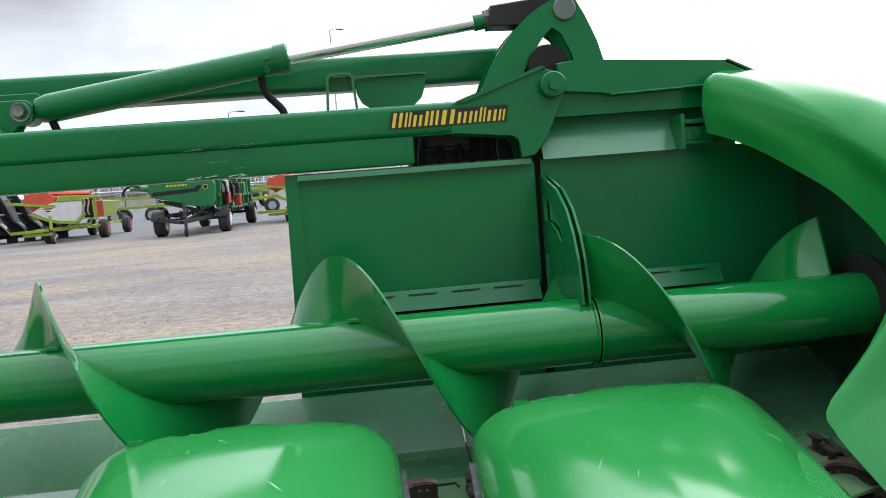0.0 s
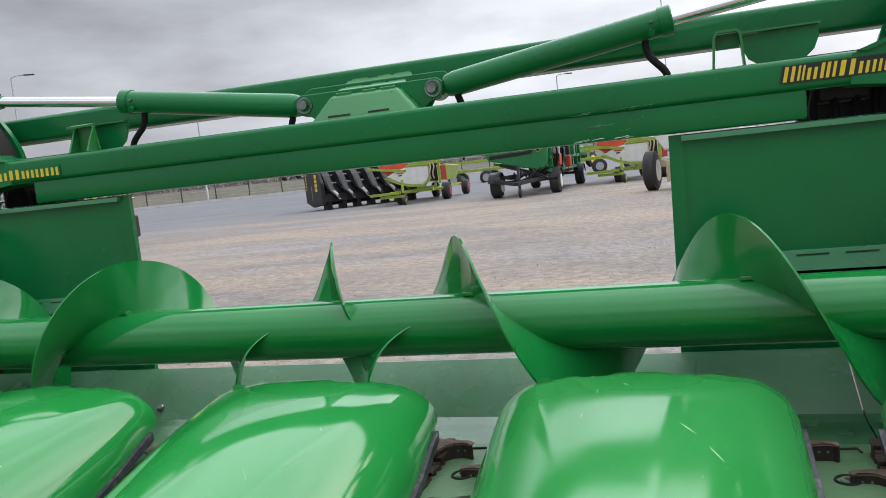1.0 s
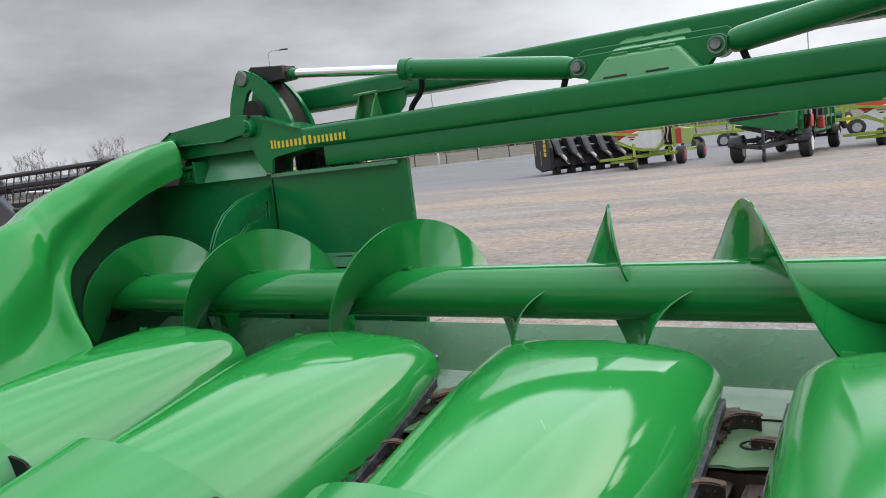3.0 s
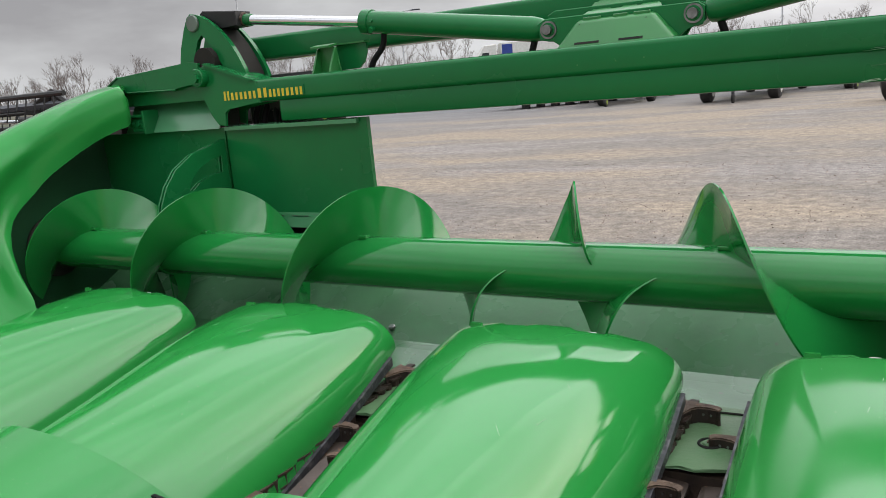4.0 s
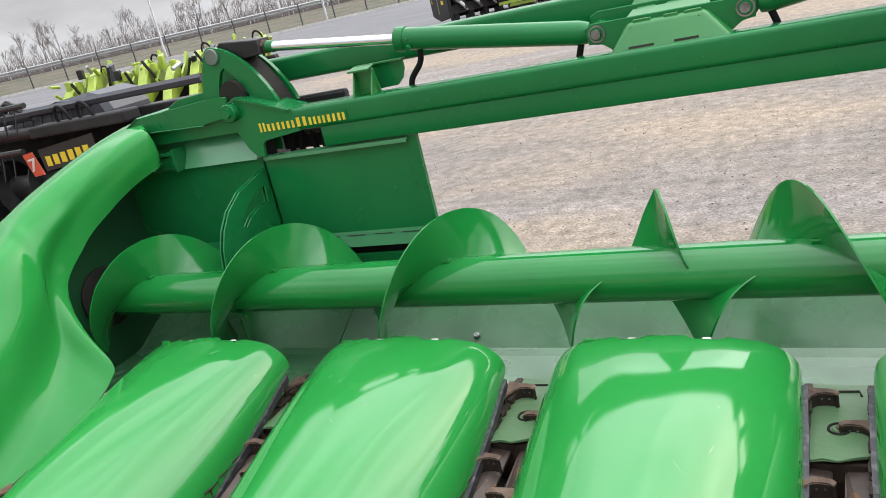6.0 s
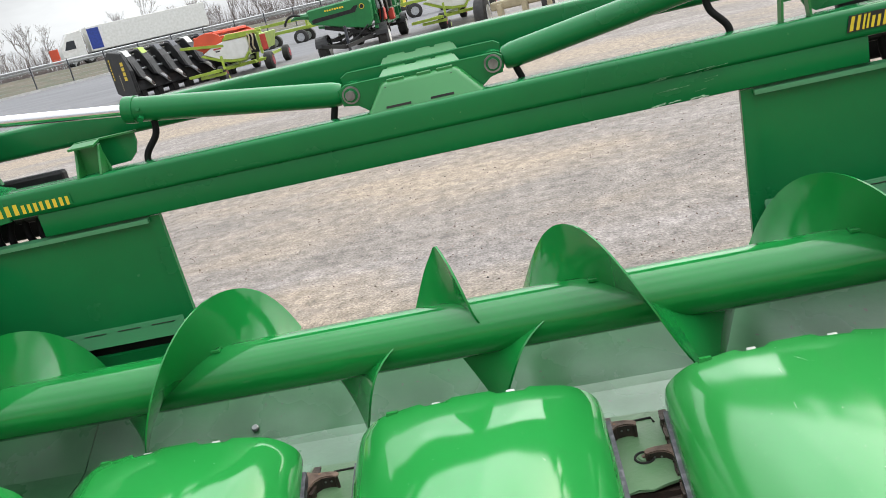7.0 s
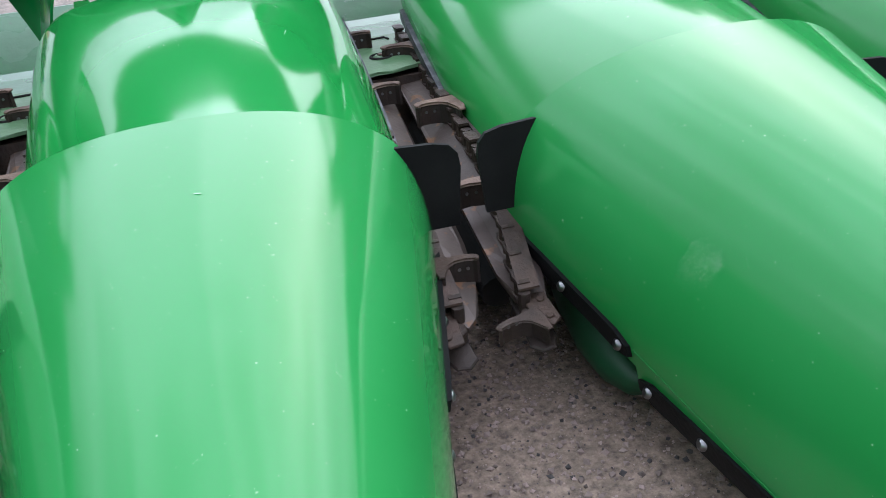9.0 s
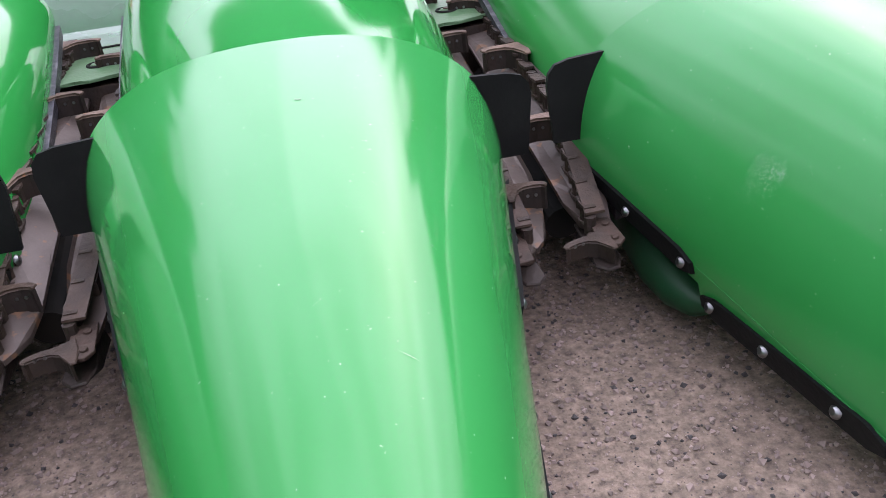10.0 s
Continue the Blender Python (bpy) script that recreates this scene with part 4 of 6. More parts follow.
            lip = [(-0.067, -0.009), (-0.062, -0.013), (-0.056, -0.006), (-0.040, -0.003), (-0.020, -0.007), (-0.007, -0.020), (0.000, -0.042), (0.003, -0.066), (0.007, -0.064), (0.004, -0.040), (-0.003, -0.017), (-0.017, -0.003), (-0.039, 0.001), (-0.054, -0.002), (-0.060, -0.007)]
            a = radians(turn)

            kx, ky = (1.0, 1.0) if y > 1.2 else (0.82, 0.68)     # the worn lugs at the nose are smaller

            def at(p):
                p = (p[0] * kx, p[1] * ky)
                px, py = p[0] * math.cos(a) - p[1] * math.sin(a), p[0] * math.sin(a) + p[1] * math.cos(a)
                return s * (cx(y, s) + px), y + py
            bm = bmesh.new()
            prism(bm, [at(p) for p in top], "z", z + (0.009 if y > 1.1 else -0.004), z + (0.014 if y > 1.1 else 0.000), 0.0015)
            # lugs at the nose take the brown darkened for shade
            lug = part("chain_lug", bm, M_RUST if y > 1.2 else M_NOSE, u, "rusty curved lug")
            # front wall of the lug, its shade painted as near-black colour
            bm = bmesh.new()
            prism(bm, [at(p) for p in lip], "z", z - 0.028, z + (0.0088 if y > 1.1 else -0.0042))
            part("lug_face", bm, M_LUGF, lug)
            for px in (-0.030, -0.046):
                bm = bmesh.new()
                qx, qy = at((px, -0.0045))
                rod(bm, (qx, qy + 0.003, z - 0.004), (qx, qy - 0.0012, z - 0.004), 0.0028, 8)
                part("rivet", bm, M_ZINC, lug)
    for s in (1, -1):
        bm = bmesh.new()
        rod(bm, (s * 0.046, 1.75, 0.225), (s * 0.040, 1.22, 0.130), 0.032, 14)
        part("stalk_roll", bm, M_DARKIN, u)
        bm = bmesh.new()
        prism(bm, [(1.24, 0.12), (2.0, 0.20), (2.0, 0.30), (1.24, 0.185)], "x", s * 0.086, s * 0.106)
        part("side_rail", bm, M_CHAIN, u)
    bm = bmesh.new()
    box(bm, -0.13, 0.13, 1.78, 2.06, 0.16, 0.334)
    part("gearbox", bm, M_CHAIN, u)
    # noses that carry the chain's idlers
    for s in (1, -1):
        z = zc(1.0)
        c = s * cx(1.0, s)
        bm = bmesh.new()
        rod(bm, (c + s * 0.012, 1.035, z - 0.030), (c + s * 0.012, 1.035, z - 0.008), 0.018, 18, 0.003)
        part("idler_wheel", bm, M_CHAIN, u, smooth=True)
        bm = bmesh.new()
        prism(bm, [(c, 1.12), (c + s * 0.034, 1.12), (c + s * 0.036, 1.00), (c + s * 0.026, 0.972), (c + s * 0.006, 0.968), (c - s * 0.008, 0.985)], "z", z - 0.036, z - 0.030, 0.002)
        br = part("idler_bracket", bm, M_LUGF, u)
        bm = bmesh.new()       # cover over the chain's last turn
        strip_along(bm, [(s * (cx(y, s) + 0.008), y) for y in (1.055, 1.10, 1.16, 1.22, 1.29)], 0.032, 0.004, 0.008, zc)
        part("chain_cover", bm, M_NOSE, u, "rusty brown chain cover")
        bm = bmesh.new()
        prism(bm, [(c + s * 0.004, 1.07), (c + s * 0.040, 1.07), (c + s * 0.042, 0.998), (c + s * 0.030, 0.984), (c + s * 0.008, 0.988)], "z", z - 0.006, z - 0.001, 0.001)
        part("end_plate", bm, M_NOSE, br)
        bm = bmesh.new()
        prism(bm, [(0.985, z - 0.0365), (1.12, z - 0.0365), (1.14, z - 0.075), (1.05, z - 0.065)], "x", c + s * 0.006, c + s * 0.030, 0.002)
        part("bracket_web", bm, M_LUGF, br)
        for y in (1.003, 1.048):
            bm = bmesh.new()
            rod(bm, (c + s * 0.028, y, z - 0.001), (c + s * 0.028, y, z + 0.003), 0.006, 10, 0.001)
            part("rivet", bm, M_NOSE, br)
        # skid under the snout, its shade put into the dark green
        bm = bmesh.new()
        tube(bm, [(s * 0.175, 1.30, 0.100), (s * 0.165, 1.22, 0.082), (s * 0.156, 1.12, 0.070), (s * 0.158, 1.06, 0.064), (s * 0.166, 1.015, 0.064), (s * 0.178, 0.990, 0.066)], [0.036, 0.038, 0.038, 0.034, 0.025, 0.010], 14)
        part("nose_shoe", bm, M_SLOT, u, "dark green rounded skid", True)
    # the front of the unit bends down towards the ground
    for o in u.children_recursive:
        if o.name.startswith("nose_shoe"):
            continue
        for v in o.data.vertices:
            k = max(0.0, (1.40 - v.co.y) / 0.40)
            v.co.y += 0.065 * k
            v.co.z -= 0.042 * k


for k in range(6):
    row_unit((k - 2.5) * ROW, 1)


# ---- wear on the mouldings ----
bpy.context.view_layer.update()


def on_surface(ob, x, y):
    """The place and normal on a moulding under (x, y) in the world, in the moulding's own space."""
    inv = ob.matrix_world.inverted()
    p = inv @ Vector((x, y, 1.6))
    ok, q, nrm, _ = ob.ray_cast(p, Vector((0, 0, -1)))
    return (q, nrm) if ok else (None, None)


def scratch(ob, x0, y0, x1, y1, w, rr):
    verts, faces = [], []
    n = 9
    for i in range(n + 1):
        k = i / n
        q, nrm = on_surface(ob, x0 + (x1 - x0) * k + rr.uniform(-1, 1) * w * 0.4, y0 + (y1 - y0) * k)
        if q is None:
            return
        d = Vector((y1 - y0, x0 - x1, 0)).normalized() * w * rr.uniform(0.3, 1.0) * (0.15 + math.sin(math.pi * k))
        verts += [q + nrm * 0.0007 - d, q + nrm * 0.0007 + d]
        if i:
            j = 2 * i
            faces.append((j - 2, j - 1, j + 1, j))
    me = bpy.data.meshes.new("scratch")
    me.from_pydata(verts, [], faces)
    me.materials.append(M_SCRATCH)
    o = new("scratch", me)
    o.parent = ob
    o["label"] = "thin whitened scratch"


def flecks(ob, count, spots, rr, size=(0.0003, 0.0010)):
    """Scattered whitened nicks; spots are (x, y, spread) in the world."""
    verts, faces = [], []
    for i in range(count):
        x, y, spread = rr.choice(spots)
        q, nrm = on_surface(ob, rr.gauss(x, spread), rr.gauss(y, spread * 1.3))
        if q is None:
            continue
        a = nrm.orthogonal().normalized()
        c = nrm.cross(a)
        r = size[0] + (size[1] - size[0]) * rr.random() ** 3
        k = len(verts)
        m = rr.choice((4, 5, 6))
        for e in range(m):
            g = 2 * math.pi * e / m
            verts.append(q + nrm * 0.0006 + (a * math.cos(g) + c * math.sin(g)) * r * rr.uniform(0.5, 1.6))
        faces.append(tuple(range(k, k + m)))
    me = bpy.data.meshes.new("paint_nick")
    me.from_pydata(verts, [], faces)
    me.materials.append(M_SCRATCH)
    o = new("paint_nick", me)
    o.parent = ob
    tagged(o, kind="stuff")


def wear():
    rr = random.Random(21)
    kids = [o for o in header.children]
    for o in kids:
        plain = o.name.split(".")[0]
        if plain not in ("row_hood", "snout"):
            continue
        x = o.matrix_world @ Vector((0, 1.0, 0))
        if plain == "row_hood":
            flecks(o, 70, [(x.x, 1.7, 0.16), (x.x + 0.1, 1.5, 0.12)], rr)
            for i in range(3):
                px, py = x.x + rr.uniform(-0.18, 0.18), rr.uniform(1.45, 1.9)
                scratch(o, px, py, px + rr.uniform(-0.02, 0.03), py - rr.uniform(0.01, 0.03), 0.0005, rr)
            if abs(x.x - ROW) < 0.1:
                scratch(o, SCR[0][0], SCR[0][1], SCR[1][0], SCR[1][1], 0.0013, rr)
                scratch(o, SCR[2][0], SCR[2][1], SCR[3][0], SCR[3][1], 0.0013, rr)
                flecks(o, 60, [(SCR[3][0] + 0.02, SCR[3][1] + 0.05, 0.02)], rr)
        else:
            flecks(o, 260, [(x.x, 1.0, 0.10), (x.x + 0.2, 0.95, 0.05), (x.x - 0.2, 0.95, 0.05), (x.x, 0.6, 0.10)], rr, (0.0002, 0.0008))
            if abs(x.x - ROW) < 0.1:
                flecks(o, 520, [(0.512, 0.900, 0.0045), (0.518, 0.890, 0.006), (0.522, 0.878, 0.005), (0.527, 0.866, 0.003)], rr, (0.0002, 0.0006))
            if abs(x.x) < 0.1:
                scratch(o, -0.014, 1.016, -0.005, 1.013, 0.0014, rr)
                scratch(o, 0.02, 0.62, 0.035, 0.612, 0.0003, rr)


SCR = [(0.838, 1.672), (0.862, 1.642), (0.883, 1.602), (0.902, 1.570)]
wear()


# ---- outer dividers ----
DIV = [(-0.30, 2.24, .010, 2.25, .020, 2.26, .035, 2.28, .050, 2.30, .035, 2.32, .010),
       (0.00, 2.16, .012, 2.18, .050, 2.22, .120, 2.28, .180, 2.36, .120, 2.40, .012),
       (0.50, 2.07, .020, 2.11, .100, 2.17, .270, 2.29, .400, 2.43, .270, 2.50, .020),
       (1.00, 1.985, .130, 2.05, .220, 2.12, .450, 2.30, .610, 2.50, .450, 2.58, .100),
       (1.40, 1.965, .245, 2.05, .340, 2.10, .600, 2.30, .765, 2.58, .600, 2.64, .200),
       (1.66, 1.925, .335, 2.040, .47, 2.070, .70, 2.24, .865, 2.56, .70, 2.66, .300),
       (1.80, 1.915, .395, 2.070, .53, 2.075, .77, 2.19, .935, 2.52, .80, 2.66, .350),
       (1.87, 1.905, .440, 2.080, .58, 2.090, .81, 2.19, .960, 2.50, .84, 2.66, .400),
       (1.905, 1.912, .482, 2.100, .66, 2.105, .85, 2.20, .975, 2.48, .87, 2.64, .45),
       (1.935, 2.020, .580, 2.125, .74, 2.118, .900, 2.21, .995, 2.46, .90, 2.63, .50),
       (1.97, 2.100, .680, 2.140, .80, 2.125, .935, 2.22, 1.015, 2.44, .94, 2.62, .58),
       (2.02, 2.130, .765, 2.140, .870, 2.120, .972, 2.22, 1.045, 2.43, .97, 2.61, .70),
       (2.15, 2.105, .870, 2.100, .960, 2.095, 1.045, 2.20, 1.10, 2.42, 1.03, 2.60, .80),
       (2.33, 2.060, .955, 2.045, 1.035, 2.060, 1.120, 2.20, 1.158, 2.42, 1.08, 2.60, .88),
       (2.48, 2.030, 1.010, 2.008, 1.085, 2.035, 1.170, 2.19, 1.196, 2.41, 1.11, 2.58, .95),
       (2.62, 2.005, 1.046, 1.992, 1.120, 2.018, 1.198, 2.17, 1.218, 2.38, 1.15, 2.56, 1.00),
       (2.67, 2.000, 1.054, 1.990, 1.126, 2.016, 1.202, 2.16, 1.220, 2.36, 1.15, 2.54, 1.02),
       (2.70, 2.008, 1.066, 2.002, 1.122, 2.026, 1.185, 2.16, 1.196, 2.34, 1.13, 2.52, 1.03)]


def divider(s):
    ys = [-0.30 + (1.84 + 0.30) * i / 40 for i in range(41)] + [1.84 + 0.12 * i / 14 for i in range(1, 15)] + [1.96 + 0.74 * i / 30 for i in range(1, 31)]
    grid = []
    for y in ys:
        c = list(lerp_table(DIV, y))
        ctrl = [(j, c[2 * j], c[2 * j + 1]) for j in range(6)]
        row = []
        for i in range(46):
            x, z = lerp_table(ctrl, 5 * i / 45)
            inn = min(1.0, max(0.0, (31 - i) / 13))
            yy = y if y < 2.1 else 2.1 + (y - 2.1) * (1 - 0.47 * inn)
            x -= 0.092 * inn * max(0.0, (y - 2.1) / 0.6) ** 1.2
            row.append((s * x, yy, z + 0.004 * noise.noise(Vector((x * 3, y * 2.5, s)))))
        grid.append(row)
    bm = bmesh.new()
    shell(bm, grid, 0.007)
    d = part("end_divider", bm, M_FENDER, header, "large glossy green end divider cover", True)
    bm = bmesh.new()
    box(bm, s * 2.21, s * 2.6, 1.95, 2.6, 0.32, 0.40, 0.01)
    part("divider_frame", bm, M_DARKIN, header)
    bm = bmesh.new()
    rod(bm, (s * 2.175, AY, AZ), (s * 2.194, AY, AZ), 0.120, 32, 0.004)
    part("bearing_plate", bm, M_DARKIN, header, "dark round bearing plate")
    return d


both(divider)


# ---- folding gear ----
def folding(s):
    # cylinder from the middle bracket up to the bell crank
    a, b, c = Vector((s * 0.203, 2.56, 1.239)), Vector((s * 0.868, 2.56, 1.335)), Vector((s * 1.385, 2.56, 1.399))
    d = (b - a).normalized()
    bm = bmesh.new()
    tube(bm, [a + d * 0.03, a + d * 0.035, a + d * 0.06, b - d * 0.035, b - d * 0.034, b - d * 0.003, b], [0.028, 0.032, 0.0365, 0.0365, 0.040, 0.040, 0.037], 32)
    cyl = part("hydraulic_cylinder", bm, M_GREEN, header, "green hydraulic cylinder with a chromed rod", True)
    bm = bmesh.new()
    tube(bm, [b - d * 0.01, c], 0.0175, 24)
    part("piston_rod", bm, M_CHROME, cyl, "shiny chromed rod", True)
    bm = bmesh.new()
    tube(bm, [c - d * 0.03, c - d * 0.028, c + d * 0.002], [0.019, 0.021, 0.021], 18)
    part("rod_end", bm, M_GREEN, cyl)
    bm = bmesh.new()
    rod(bm, c, c + d * 0.016, 0.026, 6)
    part("lock_nut", bm, M_RUST, cyl)
    bm = bmesh.new()
    prism(bm, [(s * x, z) for x, z in ((1.392, 1.378), (1.398, 1.43), (1.56, 1.447), (1.60, 1.42), (1.60, 1.385), (1.52, 1.375))], "y", 2.520, 2.60, 0.003)
    part("rod_clevis", bm, M_BLACKP, cyl, "black painted clevis")
    bm = bmesh.new()
    rod(bm, (a.x, 2.52, a.z), (a.x, 2.62, a.z), 0.020, 20)
    rod(bm, (a.x, 2.540, a.z), (a.x, 2.592, a.z), 0.033, 24)
    part("cylinder_eye", bm, M_GREEN, cyl)
    bm = bmesh.new()
    rod(bm, (a.x, 2.526, a.z), (a.x, 2.521, a.z), 0.025, 24)
    rod(bm, (a.x, 2.521, a.z), (a.x, 2.506, a.z), 0.0145, 8)
    part("pin_head", bm, M_ZINC, cyl, "bright pin with washer")
    # port block and hose
    q = b - d * 0.055
    bm = bmesh.new()
    rod(bm, q - Vector((0, 0.03, 0.02)), q - Vector((0, 0.046, 0.026)), 0.009, 12)
    rod(bm, q - Vector((0, 0.034, -0.004)), q - Vector((0, 0.040, -0.006)), 0.006, 10)
    part("port_plug", bm, M_GREEN, cyl)
    h0 = b - d * 0.075 + Vector((0, 0.0, -0.03))
    bm = bmesh.new()
    tube(bm, bez(h0, h0 + Vector((0, 0, -0.05)), h0 + Vector((s * 0.015, -0.005, -0.055)), h0 + Vector((s * 0.032, -0.008, -0.075)), 8)[:-1] + bez(h0 + Vector((s * 0.032, -0.008, -0.075)), h0 + Vector((s * 0.055, -0.01, -0.098)), h0 + Vector((s * 0.055, -0.012, -0.11)), h0 + Vector((s * 0.050, -0.015, -0.17)), 8), 0.010, 12)
    part("hose", bm, M_BLACK, cyl, "black hydraulic hose", True)
    h1 = a + d * 0.06 + Vector((0, 0, -0.03))
    bm = bmesh.new()
    tube(bm, bez(h1, h1 + Vector((s * 0.01, 0, -0.03)), h1 + Vector((s * 0.02, 0, -0.05)), h1 + Vector((s * 0.02, 0.01, -0.09)), 8), 0.010, 12)
    part("hose", bm, M_BLACK, cyl, smooth=True)

    # bell crank: two curved plates on a common pin
    outer = bez((1.600, 0, 1.440), (1.50, 0, 1.435), (1.385, 0, 1.31), (1.350, 0, 1.195), 12)
    inner = bez((1.445, 0, 1.195), (1.47, 0, 1.27), (1.52, 0, 1.335), (1.552, 0, 1.363), 8)
    arm2 = [(1.575, 1.345), (1.595, 1.30), (1.605, 1.262), (1.685, 1.262), (1.668, 1.32), (1.640, 1.385), (1.618, 1.428)]
    crank = new("bell_crank")
    crank.parent = header
    crank["label"] = "curved green bell crank plates"
    for y0 in (2.495, 2.605):
        bm = bmesh.new()
        prism(bm, [(s * p.x, p.z) for p in outer] + [(s * p.x, p.z) for p in inner] + [(s * x, z) for x, z in arm2], "y", y0, y0 + 0.018, 0.002)
        part("crank_plate", bm, M_GREEN, crank)
    bm = bmesh.new()
    pts = bez((1.560, 0, 1.432), (1.49, 0, 1.41), (1.395, 0, 1.30), (1.362, 0, 1.195), 10)
    lo = bez((1.548, 0, 1.426), (1.482, 0, 1.402), (1.405, 0, 1.298), (1.372, 0, 1.195), 10)
    prism(bm, [(s * p.x, p.z) for p in pts] + [(s * p.x, p.z) for p in lo[::-1]], "y", 2.52, 2.600)
    part("crank_web", bm, M_DARKIN, crank)
    bm = bmesh.new()
    rod(bm, (s * 1.585, 2.486, 1.405), (s * 1.585, 2.632, 1.405), 0.030, 24, 0.003)
    part("crank_pin", bm, M_PIN, crank, "grey-green pin head", True)
    bm = bmesh.new()
    rod(bm, (s * 1.53, 2.47, 1.262), (s * 1.53, 2.66, 1.262), 0.052, 28)
    part("pivot_boss", bm, M_DARKIN, crank, smooth=True)


M_PIN = mat("dull_pin_steel", (0.16, 0.20, 0.17), 0.4, 0.5)
both(folding)


def middle_bracket():
    # pressed saddle in front of the plates, its face leaning back
    bm = bmesh.new()
    base = [bm.verts.new(p) for p in ((-0.158, 2.462, 1.1835), (0.168, 2.462, 1.1835), (0.168, 2.525, 1.1835), (-0.158, 2.525, 1.1835))]
    top = [bm.verts.new(p) for p in ((-0.108, 2.506, 1.252), (0.100, 2.506, 1.252), (0.104, 2.525, 1.256), (-0.112, 2.525, 1.256))]
    bm.faces.new(base[::-1])
    bm.faces.new(top)
    for i in range(4):
        bm.faces.new((base[i], base[(i + 1) % 4], top[(i + 1) % 4], top[i]))
    lift = [e for e in bm.edges if max(v.co.z for v in e.verts) > 1.2 and min(v.co.y for v in e.verts) < 2.51]
    bmesh.ops.bevel(bm, geom=lift, offset=0.011, segments=4, profile=0.5, affect="EDGES")
    h = part("bracket_hump", bm, M_HUMP, header, "lighter green pressed saddle", True)
    for x0, x1 in ((-0.105, -0.035), (0.02, 0.085)):
        bm = bmesh.new()
        prism(bm, [(2.4640, 1.1885), (2.4675, 1.1940), (2.470, 1.1940), (2.467, 1.1885)], "x", x0, x1)
        part("slot", bm, M_DARKIN, h, "dark slot")
    for x in (-0.100, 0.086):
        bm = bmesh.new()
        rod(bm, (x, 2.4985, 1.240), (x, 2.503, 1.2385), 0.0032, 10)
        part("hole", bm, M_DARKIN, h)
    for x0, x1 in ((-0.095, -0.045), (-0.009, 0.031), (0.047, 0.093)):
        bm = bmesh.new()
        box(bm, x0, x1, 2.513, 2.5255, 1.250, 1.2605, 0.002)
        part("tab", bm, M_HUMP, h)
    # webs that carry the saddle on between the plates, with three tabs each
    for y0, z0, y1, z1 in ((2.5385, 1.259, 2.6035, 1.286), (2.6165, 1.280, 2.659, 1.314)):
        bm = bmesh.new()
        edge = [(-0.125, 0.0), (0.118, 0.0), (0.100, 0.86)]
        for a, c in ((0.047, 0.093), (-0.009, 0.031), (-0.095, -0.045)):
            edge += [(c + 0.003, 0.86), (c, 1.0), (a, 1.0), (a - 0.003, 0.86)]
        edge.append((-0.108, 0.86))
        lo = [bm.verts.new((x, y0 + (y1 - y0) * f, z0 + (z1 - z0) * f - 0.006)) for x, f in edge]
        hi = [bm.verts.new((x, y0 + (y1 - y0) * f, z0 + (z1 - z0) * f)) for x, f in edge]
        bm.faces.new(lo[::-1])
        bm.faces.new(hi)
        for i in range(len(edge)):
            j = (i + 1) % len(edge)
            bm.faces.new((lo[i], lo[j], hi[j], hi[i]))
        part("saddle_web", bm, M_HUMP, header)
    for y, up in ((2.526, 0.0), (2.604, 0.026)):
        bm = bmesh.new()
        prism(bm, [(x, z + up) for x, z in ((-0.232, 1.212), (-0.238, 1.258), (-0.215, 1.270), (0.215, 1.268), (0.232, 1.256), (0.226, 1.210), (0.19, 1.206), (0.16, 1.182 - up), (-0.16, 1.182 - up), (-0.19, 1.208))], "y", y, y + 0.012, 0.002)
        part("clevis_plate", bm, M_GREEN, header)


M_HUMP = mat("fresh_green_paint", (0.014, 0.172, 0.036), 0.40, second=(0.011, 0.150, 0.031), scale=5, coat=0.1)
middle_bracket()


